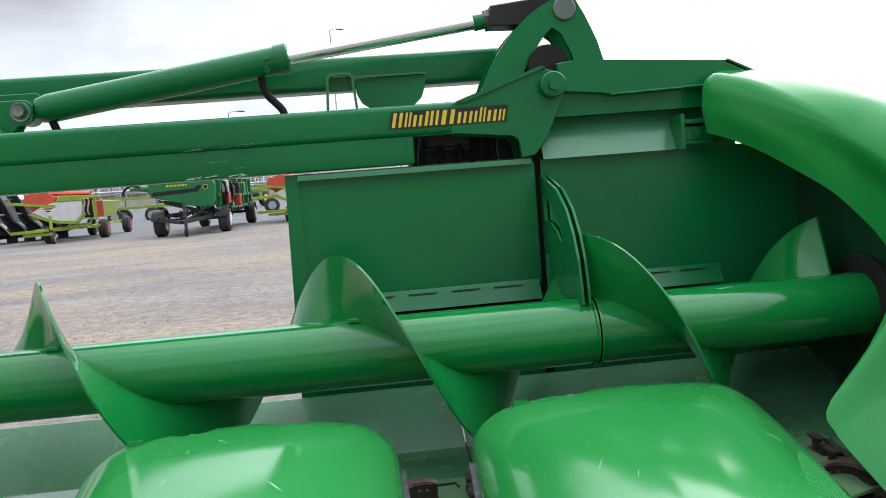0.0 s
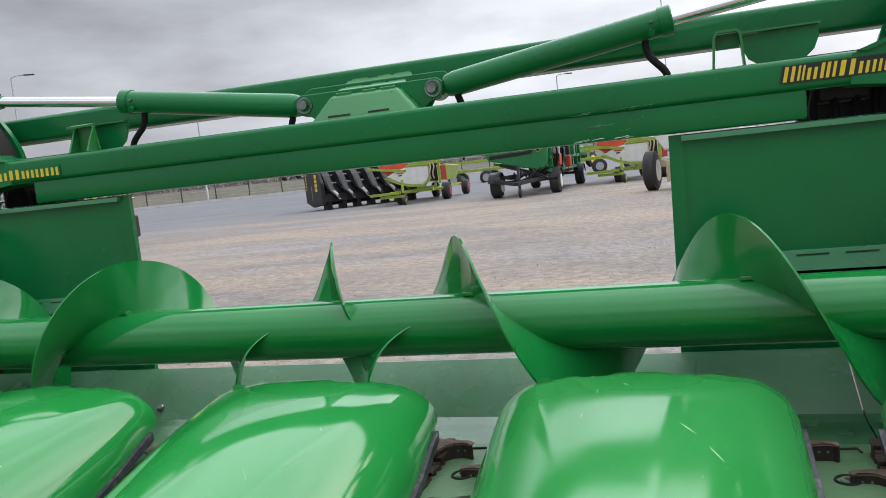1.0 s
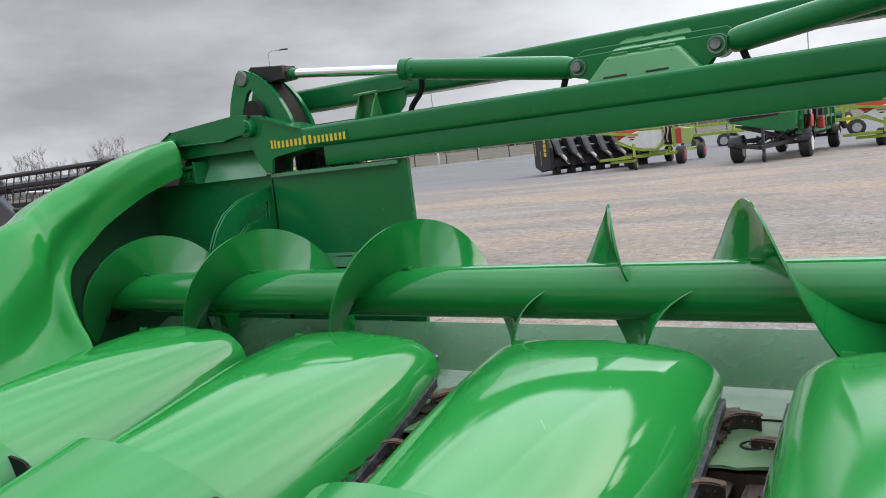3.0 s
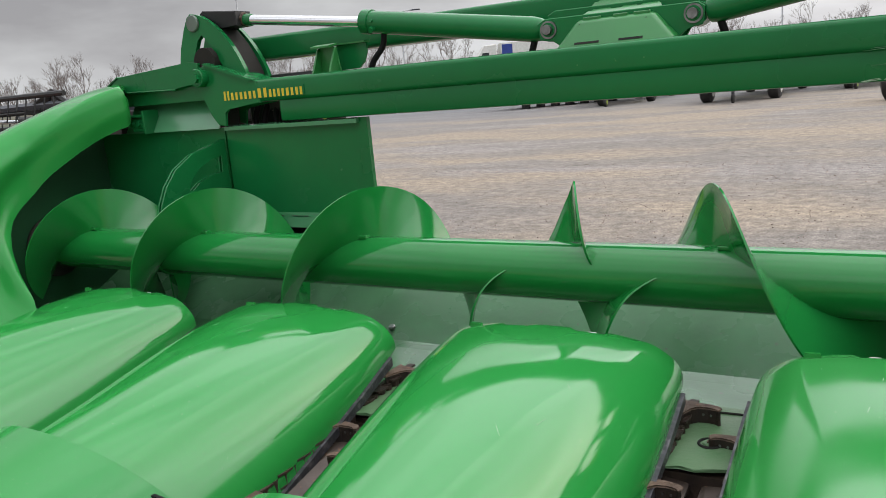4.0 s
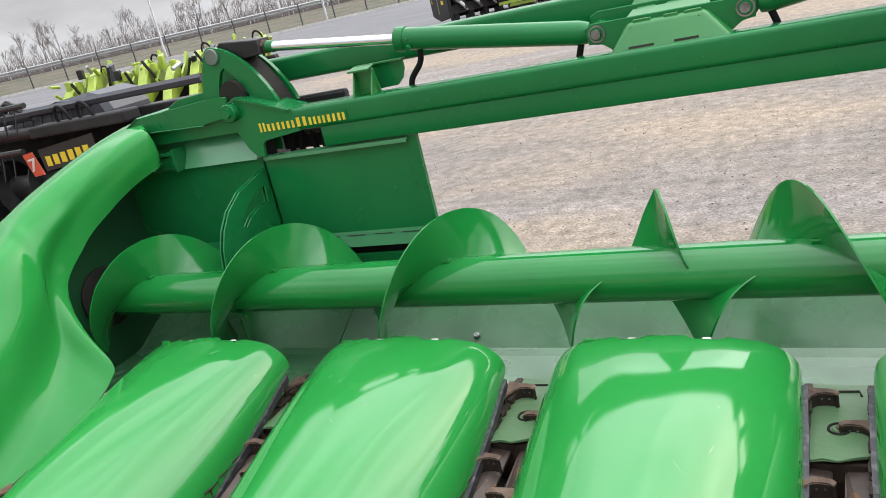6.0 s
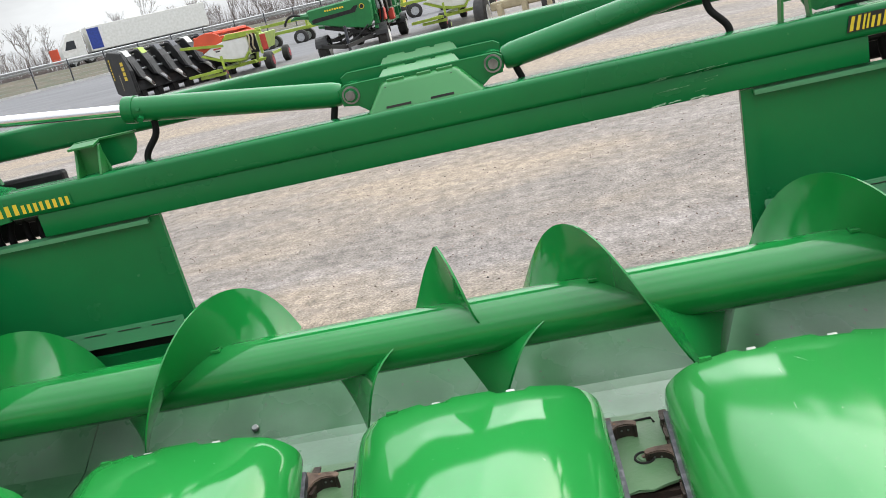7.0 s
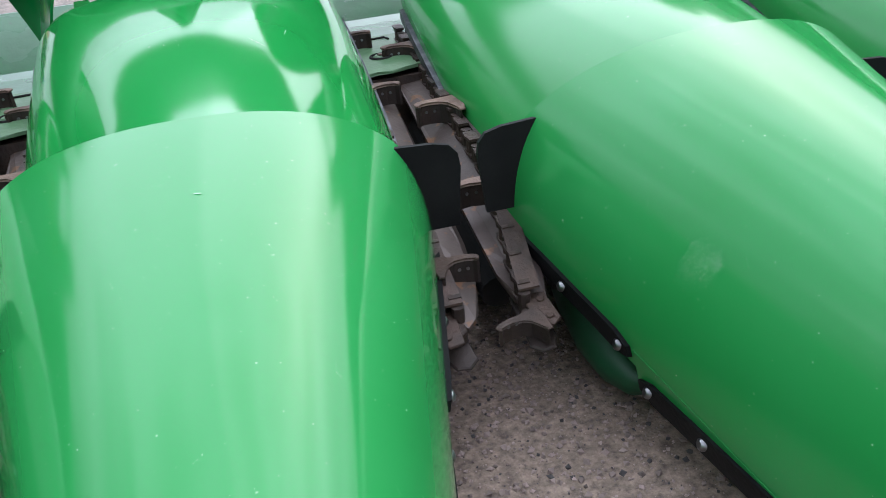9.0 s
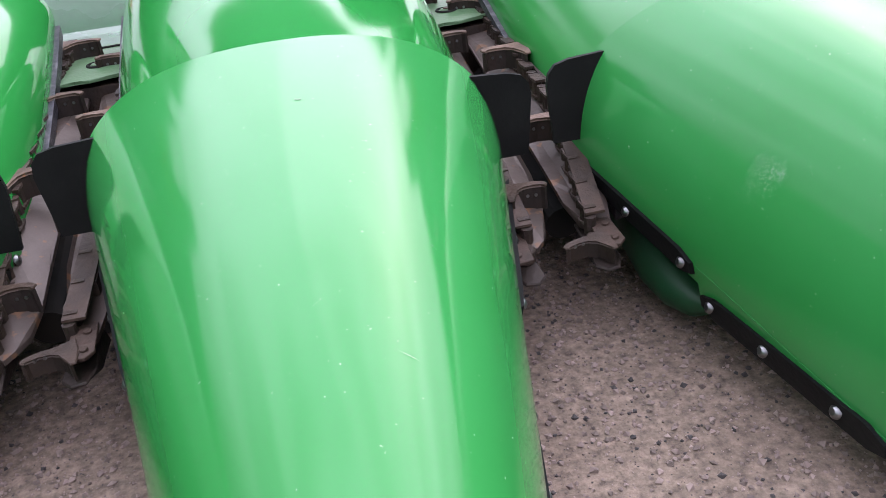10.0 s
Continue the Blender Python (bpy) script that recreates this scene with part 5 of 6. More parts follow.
def beam_brackets(s):
    # bent strap on the beam and the round-cornered plate behind it
    x = 0.995 if s > 0 else -1.035
    if s > 0:
        bm = bmesh.new()
        prism(bm, [(x - 0.040, 1.18), (x - 0.034, 1.18), (x - 0.028, 1.262), (x - 0.020, 1.270), (x + 0.020, 1.270), (x + 0.028, 1.262), (x + 0.034, 1.18), (x + 0.040, 1.18),
                   (x + 0.034, 1.266), (x + 0.023, 1.277), (x - 0.023, 1.277), (x - 0.034, 1.266)], "y", 2.470, 2.500)
        strap = part("strap_bracket", bm, M_HUMP, header)
        bm = bmesh.new()
        box(bm, x - 0.028, x + 0.028, 2.497, 2.501, 1.232, 1.268)
        part("strap_back", bm, M_GREEN, strap)
    else:
        x = -0.985
        bm = bmesh.new()
        prism(bm, [(x - 0.046, 1.183), (x + 0.046, 1.183), (x + 0.030, 1.262), (x + 0.012, 1.272), (x - 0.034, 1.272), (x - 0.044, 1.262)], "y", 2.505, 2.512, 0.001)
        strap = part("strap_bracket", bm, M_HUMP, header)
        for dx in (-0.040, 0.030):
            bm = bmesh.new()
            prism(bm, [(2.456, 1.183), (2.506, 1.183), (2.506, 1.264), (2.494, 1.260)], "x", x + dx, x + dx + 0.007, 0.001)
            part("rib", bm, M_HUMP, strap)
        bm = bmesh.new()
        prism(bm, [(2.470, 1.262), (2.512, 1.270), (2.512, 1.276), (2.470, 1.268)], "x", x - 0.046, x + 0.034)
        part("lip", bm, M_HUMP, strap)
    x0 = x + 0.04 if s > 0 else x - 0.06
    x1 = x0 + 0.18
    bm = bmesh.new()
    prism(bm, [(x0, 1.268), (x1, 1.272), (x1, 1.24), (x1 - 0.012, 1.21), (x1 - 0.035, 1.19), (x0 + 0.04, 1.186), (x0 + 0.012, 1.205), (x0, 1.23)], "y", 2.555, 2.563)
    plate = part("round_plate", bm, M_GREEN, header)
    bm = bmesh.new()
    box(bm, x0 - 0.004, x1 + 0.004, 2.540, 2.570, 1.270, 1.275)
    part("plate_flange", bm, M_HUMP, plate)
    # hoses in the gap over the back plate
    for i in range(5):
        bm = bmesh.new()
        xx = s * (1.20 + 0.048 * i)
        tube(bm, bez((xx, 2.60, 1.16), (xx + 0.02, 2.58, 1.10), (xx - 0.03, 2.56, 1.07), (xx + 0.01 * (i % 3), 2.55, 1.00), 8), 0.011, 10)
        part("hose", bm, M_BLACK, header, "black hydraulic hose", True)
    # black block added to stand in for the dark void behind the hoses
    bm = bmesh.new()
    box(bm, s * 1.16, s * 1.485, 2.62, 2.66, 1.010, 1.20, 0.01)
    box(bm, s * 1.20, s * 1.33, 2.56, 2.62, 1.07, 1.14, 0.01)
    part("valve_block", bm, M_BLACKP, header)


both(beam_brackets)


def decal(x0, x1, z0, z1, widths, caps, low, slant, pad, ground):
    """A maker's mark on the beam, kept to plain yellow bars edged in black."""
    y = 2.4462
    bm = bmesh.new()
    prism(bm, [(x0 - pad, z0 - pad), (x1 + pad, z0 - pad), (x1 + pad + slant, z1 + pad), (x0 - pad + slant, z1 + pad)], "y", y + 0.0004, y + 0.0014)
    base = part("decal", bm, ground, header, "yellow maker's mark")
    unit = (x1 - x0) / sum(widths)
    x = x0
    for i, w in enumerate(widths):
        k = 1.0 if i in caps else low
        top = z0 + (z1 - z0) * k
        strokes = ((0.10, 0.36), (0.60, 0.84)) if w > 0.6 else ((0.10, 0.36),)
        for q0, q1 in strokes:
            a, c = x + q0 * w * unit if w > 0.6 else x + q0 * unit, x + q1 * w * unit if w > 0.6 else x + q1 * unit
            bm = bmesh.new()
            prism(bm, [(a, z0), (c, z0), (c + slant * k, top), (a + slant * k, top)], "y", y - 0.0006, y + 0.0003)
            part("bar", bm, M_YELLOW, base)
        x += w * unit


decal(-1.432, -1.060, 1.120, 1.152, (0.8, 1, 1, 1, 1.25, 0.9, 0.9, 1, 0.9), (0, 4), 0.80, 0.0, 0.001, M_GREEN)
decal(1.110, 1.402, 1.128, 1.164, (1.1, 0.7, 1, 0.45, 0.95, 1.45, 1, 0.9, 0.7, 1, 0.7), (0, 1, 3, 4, 5, 8), 0.78, 0.008, 0.003, M_DECALK)


# ---- loose stones near the snouts ----
def stones():
    rr = random.Random(11)
    base = [(1, 0, 0), (-1, 0, 0), (0, 1, 0), (0, -1, 0), (0, 0, 1), (0, 0, -1)]
    tri = [(0, 2, 4), (2, 1, 4), (1, 3, 4), (3, 0, 4), (2, 0, 5), (1, 2, 5), (3, 1, 5), (0, 3, 5)]
    for material, count, big, name, label, field in ((M_STONE, 56000, 0.0054, "loose_gravel", "loose grey-brown gravel on the asphalt", (-1.1, 1.5, -0.3, 1.75)), (M_STONED, 6000, 0.0046, "dark_gravel", "loose dark gravel on the asphalt", (-1.1, 1.5, -0.3, 1.75)), (M_STONE, 16000, 0.0075, "yard_gravel", "scattered gravel on the yard behind the header", (-7, 4, 2.9, 10)), (M_STONED, 500, 0.007, "yard_grit", "scattered dark grit on the yard behind the header", (-7, 4, 2.9, 10))):
        verts, faces = [], []
        for i in range(count):
            x, y = rr.uniform(field[0], field[1]), rr.uniform(field[2], field[3])
            r = 0.0012 + big * rr.random() ** 3.4
            k = len(verts)
            a, tilt = rr.uniform(0, 6.28), rr.uniform(0.3, 1.2)
            ca, sa, ct, st = math.cos(a), math.sin(a), math.cos(tilt), math.sin(tilt)
            for bx, by, bz in base:
                q = r * rr.uniform(0.7, 1.3)
                by, bz = by * ct - bz * st, by * st + bz * ct
                verts.append((x + (bx * ca - by * sa) * q, y + (bx * sa + by * ca) * q, r * 0.3 + bz * q * 0.75))
            faces += [tuple(k + j for j in t) for t in tri]
        me = bpy.data.meshes.new(name)
        me.from_pydata(verts, [], faces)
        me.materials.append(material)
        tagged(new(name, me), label, "gravel", kind="stuff")


M_STONED = mat("dark_gravel", (0.075, 0.065, 0.062), 0.85, second=(0.045, 0.04, 0.04), scale=30)
stones()


# ---- machines parked across the yard ----
def wheel(parent, at, r, w, rim=None, axis="x", name="wheel"):
    e = new(name)
    e.parent, e.location = parent, at
    d = Vector((1, 0, 0)) if axis == "x" else Vector((0, 1, 0))
    bm = bmesh.new()
    tube(bm, [d * (-w * 0.48), d * (-w / 2), d * (-w * 0.36), d * (w * 0.36), d * (w / 2), d * (w * 0.501)], [r * 0.58, r * 0.84, r, r, r * 0.84, r * 0.58], 22)
    part("tyre", bm, M_TYRE, e, "black tyre", True)
    bm = bmesh.new()
    tube(bm, [d * (-w * 0.56), d * (-w * 0.54), d * (w * 0.54), d * (w * 0.56)], [r * 0.3, r * 0.55, r * 0.55, r * 0.3], 18)
    part("rim", bm, rim or M_BLACKP, e, smooth=True)
    return e


def mudguard(parent, at, r, w, material):
    bm = bmesh.new()
    arc = [radians(15 + 15 * i) for i in range(11)]
    prism(bm, [(at[1] + r * math.cos(a), at[2] + r * math.sin(a)) for a in arc] + [(at[1] + (r - 0.03) * math.cos(a), at[2] + (r - 0.03) * math.sin(a)) for a in arc[::-1]], "x", at[0] - w / 2, at[0] + w / 2)
    part("mudguard", bm, material, parent)


def plate_at(bm, outline, y, depth=0.10, bevel=0.02):
    prism(bm, outline, "y", y, y + depth, bevel)
    return bm


def white_header(loc, rz, label):
    """Grain header on a lime trailer: its end panel looks along -y, its length runs along +y."""
    t = thing("white_grain_header", label, "harvester header", (*loc, 0), "machines parked across the yard", rz)
    L = 5.5
    bm = bmesh.new()
    plate_at(bm, [(-0.80, 0.99), (-0.45, 1.17), (-0.05, 1.27), (0.72, 1.26), (0.74, 0.95), (0.66, 0.80), (0.50, 0.62), (0.10, 0.66), (-0.32, 0.77)], 0.0, 0.10, 0.02)
    panel = part("end_panel", bm, M_WHITE, t, "white end panel")
    for x, z, w in ((-0.42, 1.06, 0.26), (-0.36, 0.98, 0.14)):
        bm = bmesh.new()
        box(bm, x, x + w, -0.006, -0.001, z, z + 0.04)
        part("marking", bm, M_RED if w > 0.2 else M_BLACKP, panel)
    bm = bmesh.new()
    plate_at(bm, [(-0.82, 0.98), (-0.32, 0.765), (0.10, 0.655), (0.50, 0.61), (0.66, 0.79), (0.72, 0.79), (0.54, 0.54), (0.05, 0.57), (-0.36, 0.69), (-0.9, 0.94)], -0.02, 0.16, 0.01)
    part("panel_skirt", bm, M_LIME, panel, "lime lower skirt")
    bm = bmesh.new()
    plate_at(bm, [(-0.05, 1.28), (0.10, 1.46), (1.25, 1.40), (1.25, 1.34), (0.74, 1.30), (0.72, 1.27)], -0.02, 0.2, 0.01)
    part("top_guard", bm, M_LIME, t)
    bm = bmesh.new()
    plate_at(bm, [(0.75, 1.30), (1.0, 1.30), (1.02, 0.70), (0.75, 0.72)], 0.04, 0.12, 0.03)
    part("gear_case", bm, M_BLACKP, t)
    for x in (0.80, 0.92):
        bm = bmesh.new()
        tube(bm, bez((x, 0.0, 0.80), (x - 0.12, -0.05, 1.0), (x + 0.12, -0.06, 1.15), (x - 0.02, 0.0, 1.34), 10), 0.028, 8)
        part("hose", bm, M_BEIGE, t, smooth=True)
    bm = bmesh.new()
    box(bm, 1.06, 1.14, 0.0, 0.16, 0.62, 1.30, 0.02)
    part("side_post", bm, M_LIME, t)
    bm = bmesh.new()
    box(bm, 1.15, 1.34, 0.03, 0.08, 0.72, 1.22, 0.02)
    part("warning_board", bm, M_RED, t)
    # reel arm and orange reel bats
    bm = bmesh.new()
    rod(bm, (-1.45, -0.05, 1.33), (0.05, 0.05, 1.12), 0.06, 4)
    part("reel_arm", bm, M_LIME, t)
    for k in range(6):
        a = radians(15 + 60 * k)
        bx, bz = -0.55 + 0.40 * math.cos(a), 1.34 + 0.26 * math.sin(a)
        bm = bmesh.new()
        box(bm, bx - 0.16, bx + 0.16, 0.12, L - 0.4, bz - 0.05, bz + 0.05, 0.02)
        part("reel_bat", bm, M_ORANGE, t)
    for y in (0.06, L - 0.4):
        bm = bmesh.new()
        prism(bm, [(-0.55 + 0.48 * math.cos(radians(30 * k)), 1.34 + 0.30 * math.sin(radians(30 * k))) for k in range(12)], "y", y, y + 0.05, 0.01)
        part("reel_shield", bm, M_ORANGE, t, "orange reel shield")
    bm = bmesh.new()
    rod(bm, (-0.55, 0.1, 1.34), (-0.55, L - 0.4, 1.34), 0.09, 10)
    part("reel_tube", bm, M_LIME, t)
    bm = bmesh.new()
    prism(bm, [(-0.7, 0.80), (0.1, 0.70), (0.50, 0.66), (0.70, 1.22), (0.62, 1.24), (0.42, 0.74), (0.1, 0.76)], "y", 0.11, L)
    part("pan", bm, M_LIME, t)
    bm = bmesh.new()
    rod(bm, (0.15, 0.12, 0.98), (0.15, L, 0.98), 0.18, 14)
    part("auger", bm, M_GALV, t)
    # trailer
    for p, q in (((-0.55, -0.5, 0.42), (1.15, 1.2, 0.42)), ((-0.3, -0.6, 0.42), (-0.3, L, 0.45)), ((0.7, 0.3, 0.42), (0.7, L, 0.45)), ((-1.3, -0.5, 0.40), (-0.2, -0.5, 0.42)), ((-0.95, -0.45, 0.30), (-0.1, -0.45, 0.30))):
        bm = bmesh.new()
        rod(bm, p, q, 0.065, 4)
        part("trailer_beam", bm, M_LIME, t)
    for p, q in (((-0.12, -0.45, 0.42), (-0.14, -0.4, 0.85)), ((0.25, 0.1, 0.42), (0.3, 0.1, 0.62)), ((0.85, 0.2, 0.45), (0.95, 0.1, 0.72))):
        bm = bmesh.new()
        rod(bm, p, q, 0.05, 4)
        part("support_post", bm, M_LIME, t)
    for at, r, w in (((-0.30, -0.10, 0.27), 0.27, 0.26), ((1.02, 1.25, 0.31), 0.31, 0.28), ((-0.3, L - 0.4, 0.30), 0.30, 0.26), ((0.95, L - 0.4, 0.30), 0.30, 0.26)):
        wheel(t, at, r, w, M_RIMRED)
    wheel(t, (0.02, -0.85, 0.15), 0.15, 0.09, M_LIME, name="jockey_wheel")
    return t


def green_header(loc, rz):
    t = thing("green_grain_header", "dark green grain header on a black transport trailer with mudguards", "harvester header", (*loc, 0), "machines parked across the yard", rz)
    L = 7.2
    out = [(-1.12, 1.53), (-1.06, 1.58), (0.58, 1.63), (0.74, 1.57), (0.81, 1.42), (0.77, 0.94), (0.66, 0.78), (0.52, 0.73), (0.05, 0.87), (-0.45, 1.0), (-1.02, 1.15), (-1.10, 1.26)]
    bm = bmesh.new()
    plate_at(bm, out, 0.0, 0.16, 0.04)
    panel = part("end_panel", bm, M_DGREEN, t, "sleek dark green end panel")
    bm = bmesh.new()
    plate_at(bm, [(-1.02, 1.26), (-0.95, 1.30), (0.20, 1.34), (0.30, 1.42), (0.42, 1.42), (0.30, 1.24), (-0.98, 1.18)], -0.008, 0.006, 0.0)
    part("recess", bm, M_BLACKP, panel)
    for i in range(8):
        bm = bmesh.new()
        box(bm, -0.58 + 0.075 * i, -0.53 + 0.075 * i, -0.006, -0.001, 1.43, 1.48)
        part("mark", bm, M_YELLOW, panel)
    bm = bmesh.new()
    rod(bm, (0.52, -0.001, 1.36), (0.52, -0.008, 1.36), 0.075, 18)
    part("round_badge", bm, M_YELLOW, panel)
    bm = bmesh.new()
    rod(bm, (0.52, -0.009, 1.36), (0.52, -0.012, 1.36), 0.06, 18)
    part("badge_face", bm, M_BLACKP, panel)
    # crop divider and its black finger
    bm = bmesh.new()
    tube(bm, [(-1.08, 0.08, 1.42), (-1.45, 0.05, 1.46), (-1.62, 0.05, 1.40)], [0.10, 0.07, 0.02], 8)
    part("divider_point", bm, M_DGREEN, t, smooth=True)
    bm = bmesh.new()
    tube(bm, bez((-1.3, 0.0, 1.47), (-1.55, 0.0, 1.62), (-1.75, 0.0, 1.50), (-1.82, 0.0, 1.28), 8), 0.035, 6)
    part("finger", bm, M_BLACKP, t)
    # pan, reel and drive gear along the header
    bm = bmesh.new()
    prism(bm, [(-0.9, 1.0), (0.3, 0.80), (0.62, 0.88), (0.72, 1.5), (0.64, 1.5), (0.54, 0.96), (0.3, 0.88), (-0.9, 1.08)], "y", 0.17, L)
    part("pan", bm, M_DGREEN, t)
    for y in (0.5, 1.4, 2.6, 3.8, 5.0, 6.2, 7.1):
        bm = bmesh.new()
        box(bm, 0.72, 0.86, y - 0.05, y + 0.05, 0.62, 1.72, 0.01)
        part("back_post", bm, M_DGREEN, t)
    for z in (0.70, 1.10, 1.66):
        bm = bmesh.new()
        box(bm, 0.74, 0.84, 0.2, L, z - 0.05, z + 0.05)
        part("back_rail", bm, M_DGREEN, t)
    for y, z, m in ((0.9, 1.35, M_GALV), (1.1, 1.0, M_RED), (2.0, 1.2, M_BLACKP), (3.2, 1.3, M_BLACKP), (3.3, 0.9, M_RED), (4.4, 1.3, M_DGREEN)):
        bm = bmesh.new()
        box(bm, 0.84, 1.02, y - 0.2, y + 0.2, z - 0.18, z + 0.18, 0.03)
        part("drive_unit", bm, m, t)
    for y in (0.5, 0.7, 1.7):
        bm = bmesh.new()
        tube(bm, bez((0.9, y, 1.5), (1.1, y, 1.4), (0.95, y + 0.2, 1.0), (0.9, y + 0.1, 0.7), 10), 0.03, 6)
        part("hose", bm, M_BLACK, t, smooth=True)
    for i in range(6):
        a = i * math.pi / 3 + 0.3
        bm = bmesh.new()
        rod(bm, (-0.4 + 0.5 * math.cos(a), 0.3, 1.55 + 0.38 * math.sin(a)), (-0.4 + 0.5 * math.cos(a), L - 0.2, 1.55 + 0.38 * math.sin(a)), 0.03, 6)
        part("reel_bar", bm, M_BLACKP, t)
    # trailer
    for p, q in (((-0.45, -0.5, 0.62), (-0.2, L + 0.4, 0.60)), ((0.55, 0.0, 0.55), (0.5, L + 0.4, 0.58)), ((-0.9, 0.3, 0.45), (0.9, 0.3, 0.45)), ((-0.9, L - 0.6, 0.45), (0.9, L - 0.6, 0.45)), ((-0.9, 0.0, 0.50), (0.1, -1.6, 0.42)), ((0.6, 0.1, 0.50), (0.1, -1.6, 0.42)), ((-0.7, 0.1, 1.0), (0.5, 0.1, 0.6))):
        bm = bmesh.new()
        rod(bm, p, q, 0.07, 4)
        part("trailer_beam", bm, M_BLACKP, t)
    for at in ((-0.90, 0.30, 0.36), (0.90, 0.55, 0.36), (0.85, L - 0.6, 0.36), (-0.85, L - 0.6, 0.36)):
        wheel(t, at, 0.36, 0.32, M_WHITE)
        mudguard(t, at, 0.43, 0.36, M_BLACKP)
    rr = random.Random(6)
    for i in range(26):
        x, y = rr.uniform(-0.8, 0.7), rr.uniform(-0.6, 1.6)
        bm = bmesh.new()
        rod(bm, (x, y, rr.uniform(0.4, 0.6)), (x + rr.uniform(-0.4, 0.4), y + rr.uniform(-0.2, 0.5), rr.uniform(0.55, 0.85)), rr.uniform(0.02, 0.05), 6)
        part("brace", bm, M_BLACKP, t)
    bm = bmesh.new()
    rod(bm, (0.05, -0.9, 0.10), (0.05, -0.9, 0.95), 0.045, 8)
    part("jack", bm, M_GREYH, t)
    wheel(t, (0.05, -0.9, 0.12), 0.12, 0.08, M_BLACKP, name="jockey_wheel")


def lime_trailer(loc, rz, L):
    t = thing("lime_trailer", "empty lime green header trailer with dark wheels", "trailer", (*loc, 0), "machines parked across the yard", rz)
    for y, z in ((-0.4, 0.85), (0.4, 0.85), (-0.4, 1.35)):
        bm = bmesh.new()
        box(bm, 0, L, y - 0.07, y + 0.07, z - 0.08, z + 0.08, 0.01)
        part("trailer_beam", bm, M_LIME, t)
    for x in (0.6, L * 0.4, L - 0.6):
        bm = bmesh.new()
        box(bm, x - 0.06, x + 0.06, -0.45, 0.45, 0.75, 1.45, 0.01)
        part("cradle", bm, M_LIME, t)
    for x in (L * 0.5, L - 1.0):
        for y in (-0.7, 0.7):
            wheel(t, (x, y, 0.4), 0.4, 0.3, M_GALV, "y")


M_RIMRED = mat("dark_red_rim_paint", (0.36, 0.02, 0.04), 0.45)
M_BEIGE = mat("beige_machine_paint", (0.42, 0.36, 0.24), 0.5, second=(0.33, 0.28, 0.18), scale=6)
white_header((-8.45, 26.8), 4, "white and lime grain header with an orange reel on its trailer")
white_header((-1.15, 28.6), -6, "white and lime grain header beside the green one")
green_header((-3.95, 24.4), 0)
lime_trailer((-15.2, 46.5), -4, 6.0)
lime_trailer((-6.6, 45.0), 8, 5.5)


def seed_drill():
    t = thing("seed_drill", "beige and white seed drill on large tyres", "seed drill", (0.72, 20.7, 0), "machines parked across the yard", -10)
    for x in (-0.75, 0.9):
        wheel(t, (x, 0, 0.48), 0.48, 0.3, M_WHITE)
    bm = bmesh.new()
    box(bm, -0.5, 1.2, -0.2, 0.3, 0.55, 0.75, 0.03)
    part("chassis", bm, M_BEIGE, t)
    for x in (-0.25, 0.35, 0.95):
        bm = bmesh.new()
        prism(bm, [(-0.35, 1.75), (0.35, 1.75), (0.35, 1.3), (0.12, 0.95), (-0.12, 0.95), (-0.35, 1.3)], "y", -0.25, 0.3, 0.03)
        o = part("hopper", bm, M_WHITE, t, loc=(x, 0, 0))
        bm = bmesh.new()
        box(bm, x - 0.06, x + 0.06, -0.5, -0.1, 0.2, 0.7, 0.02)
        part("coulter", bm, M_BEIGE, t)
    return t


seed_drill()


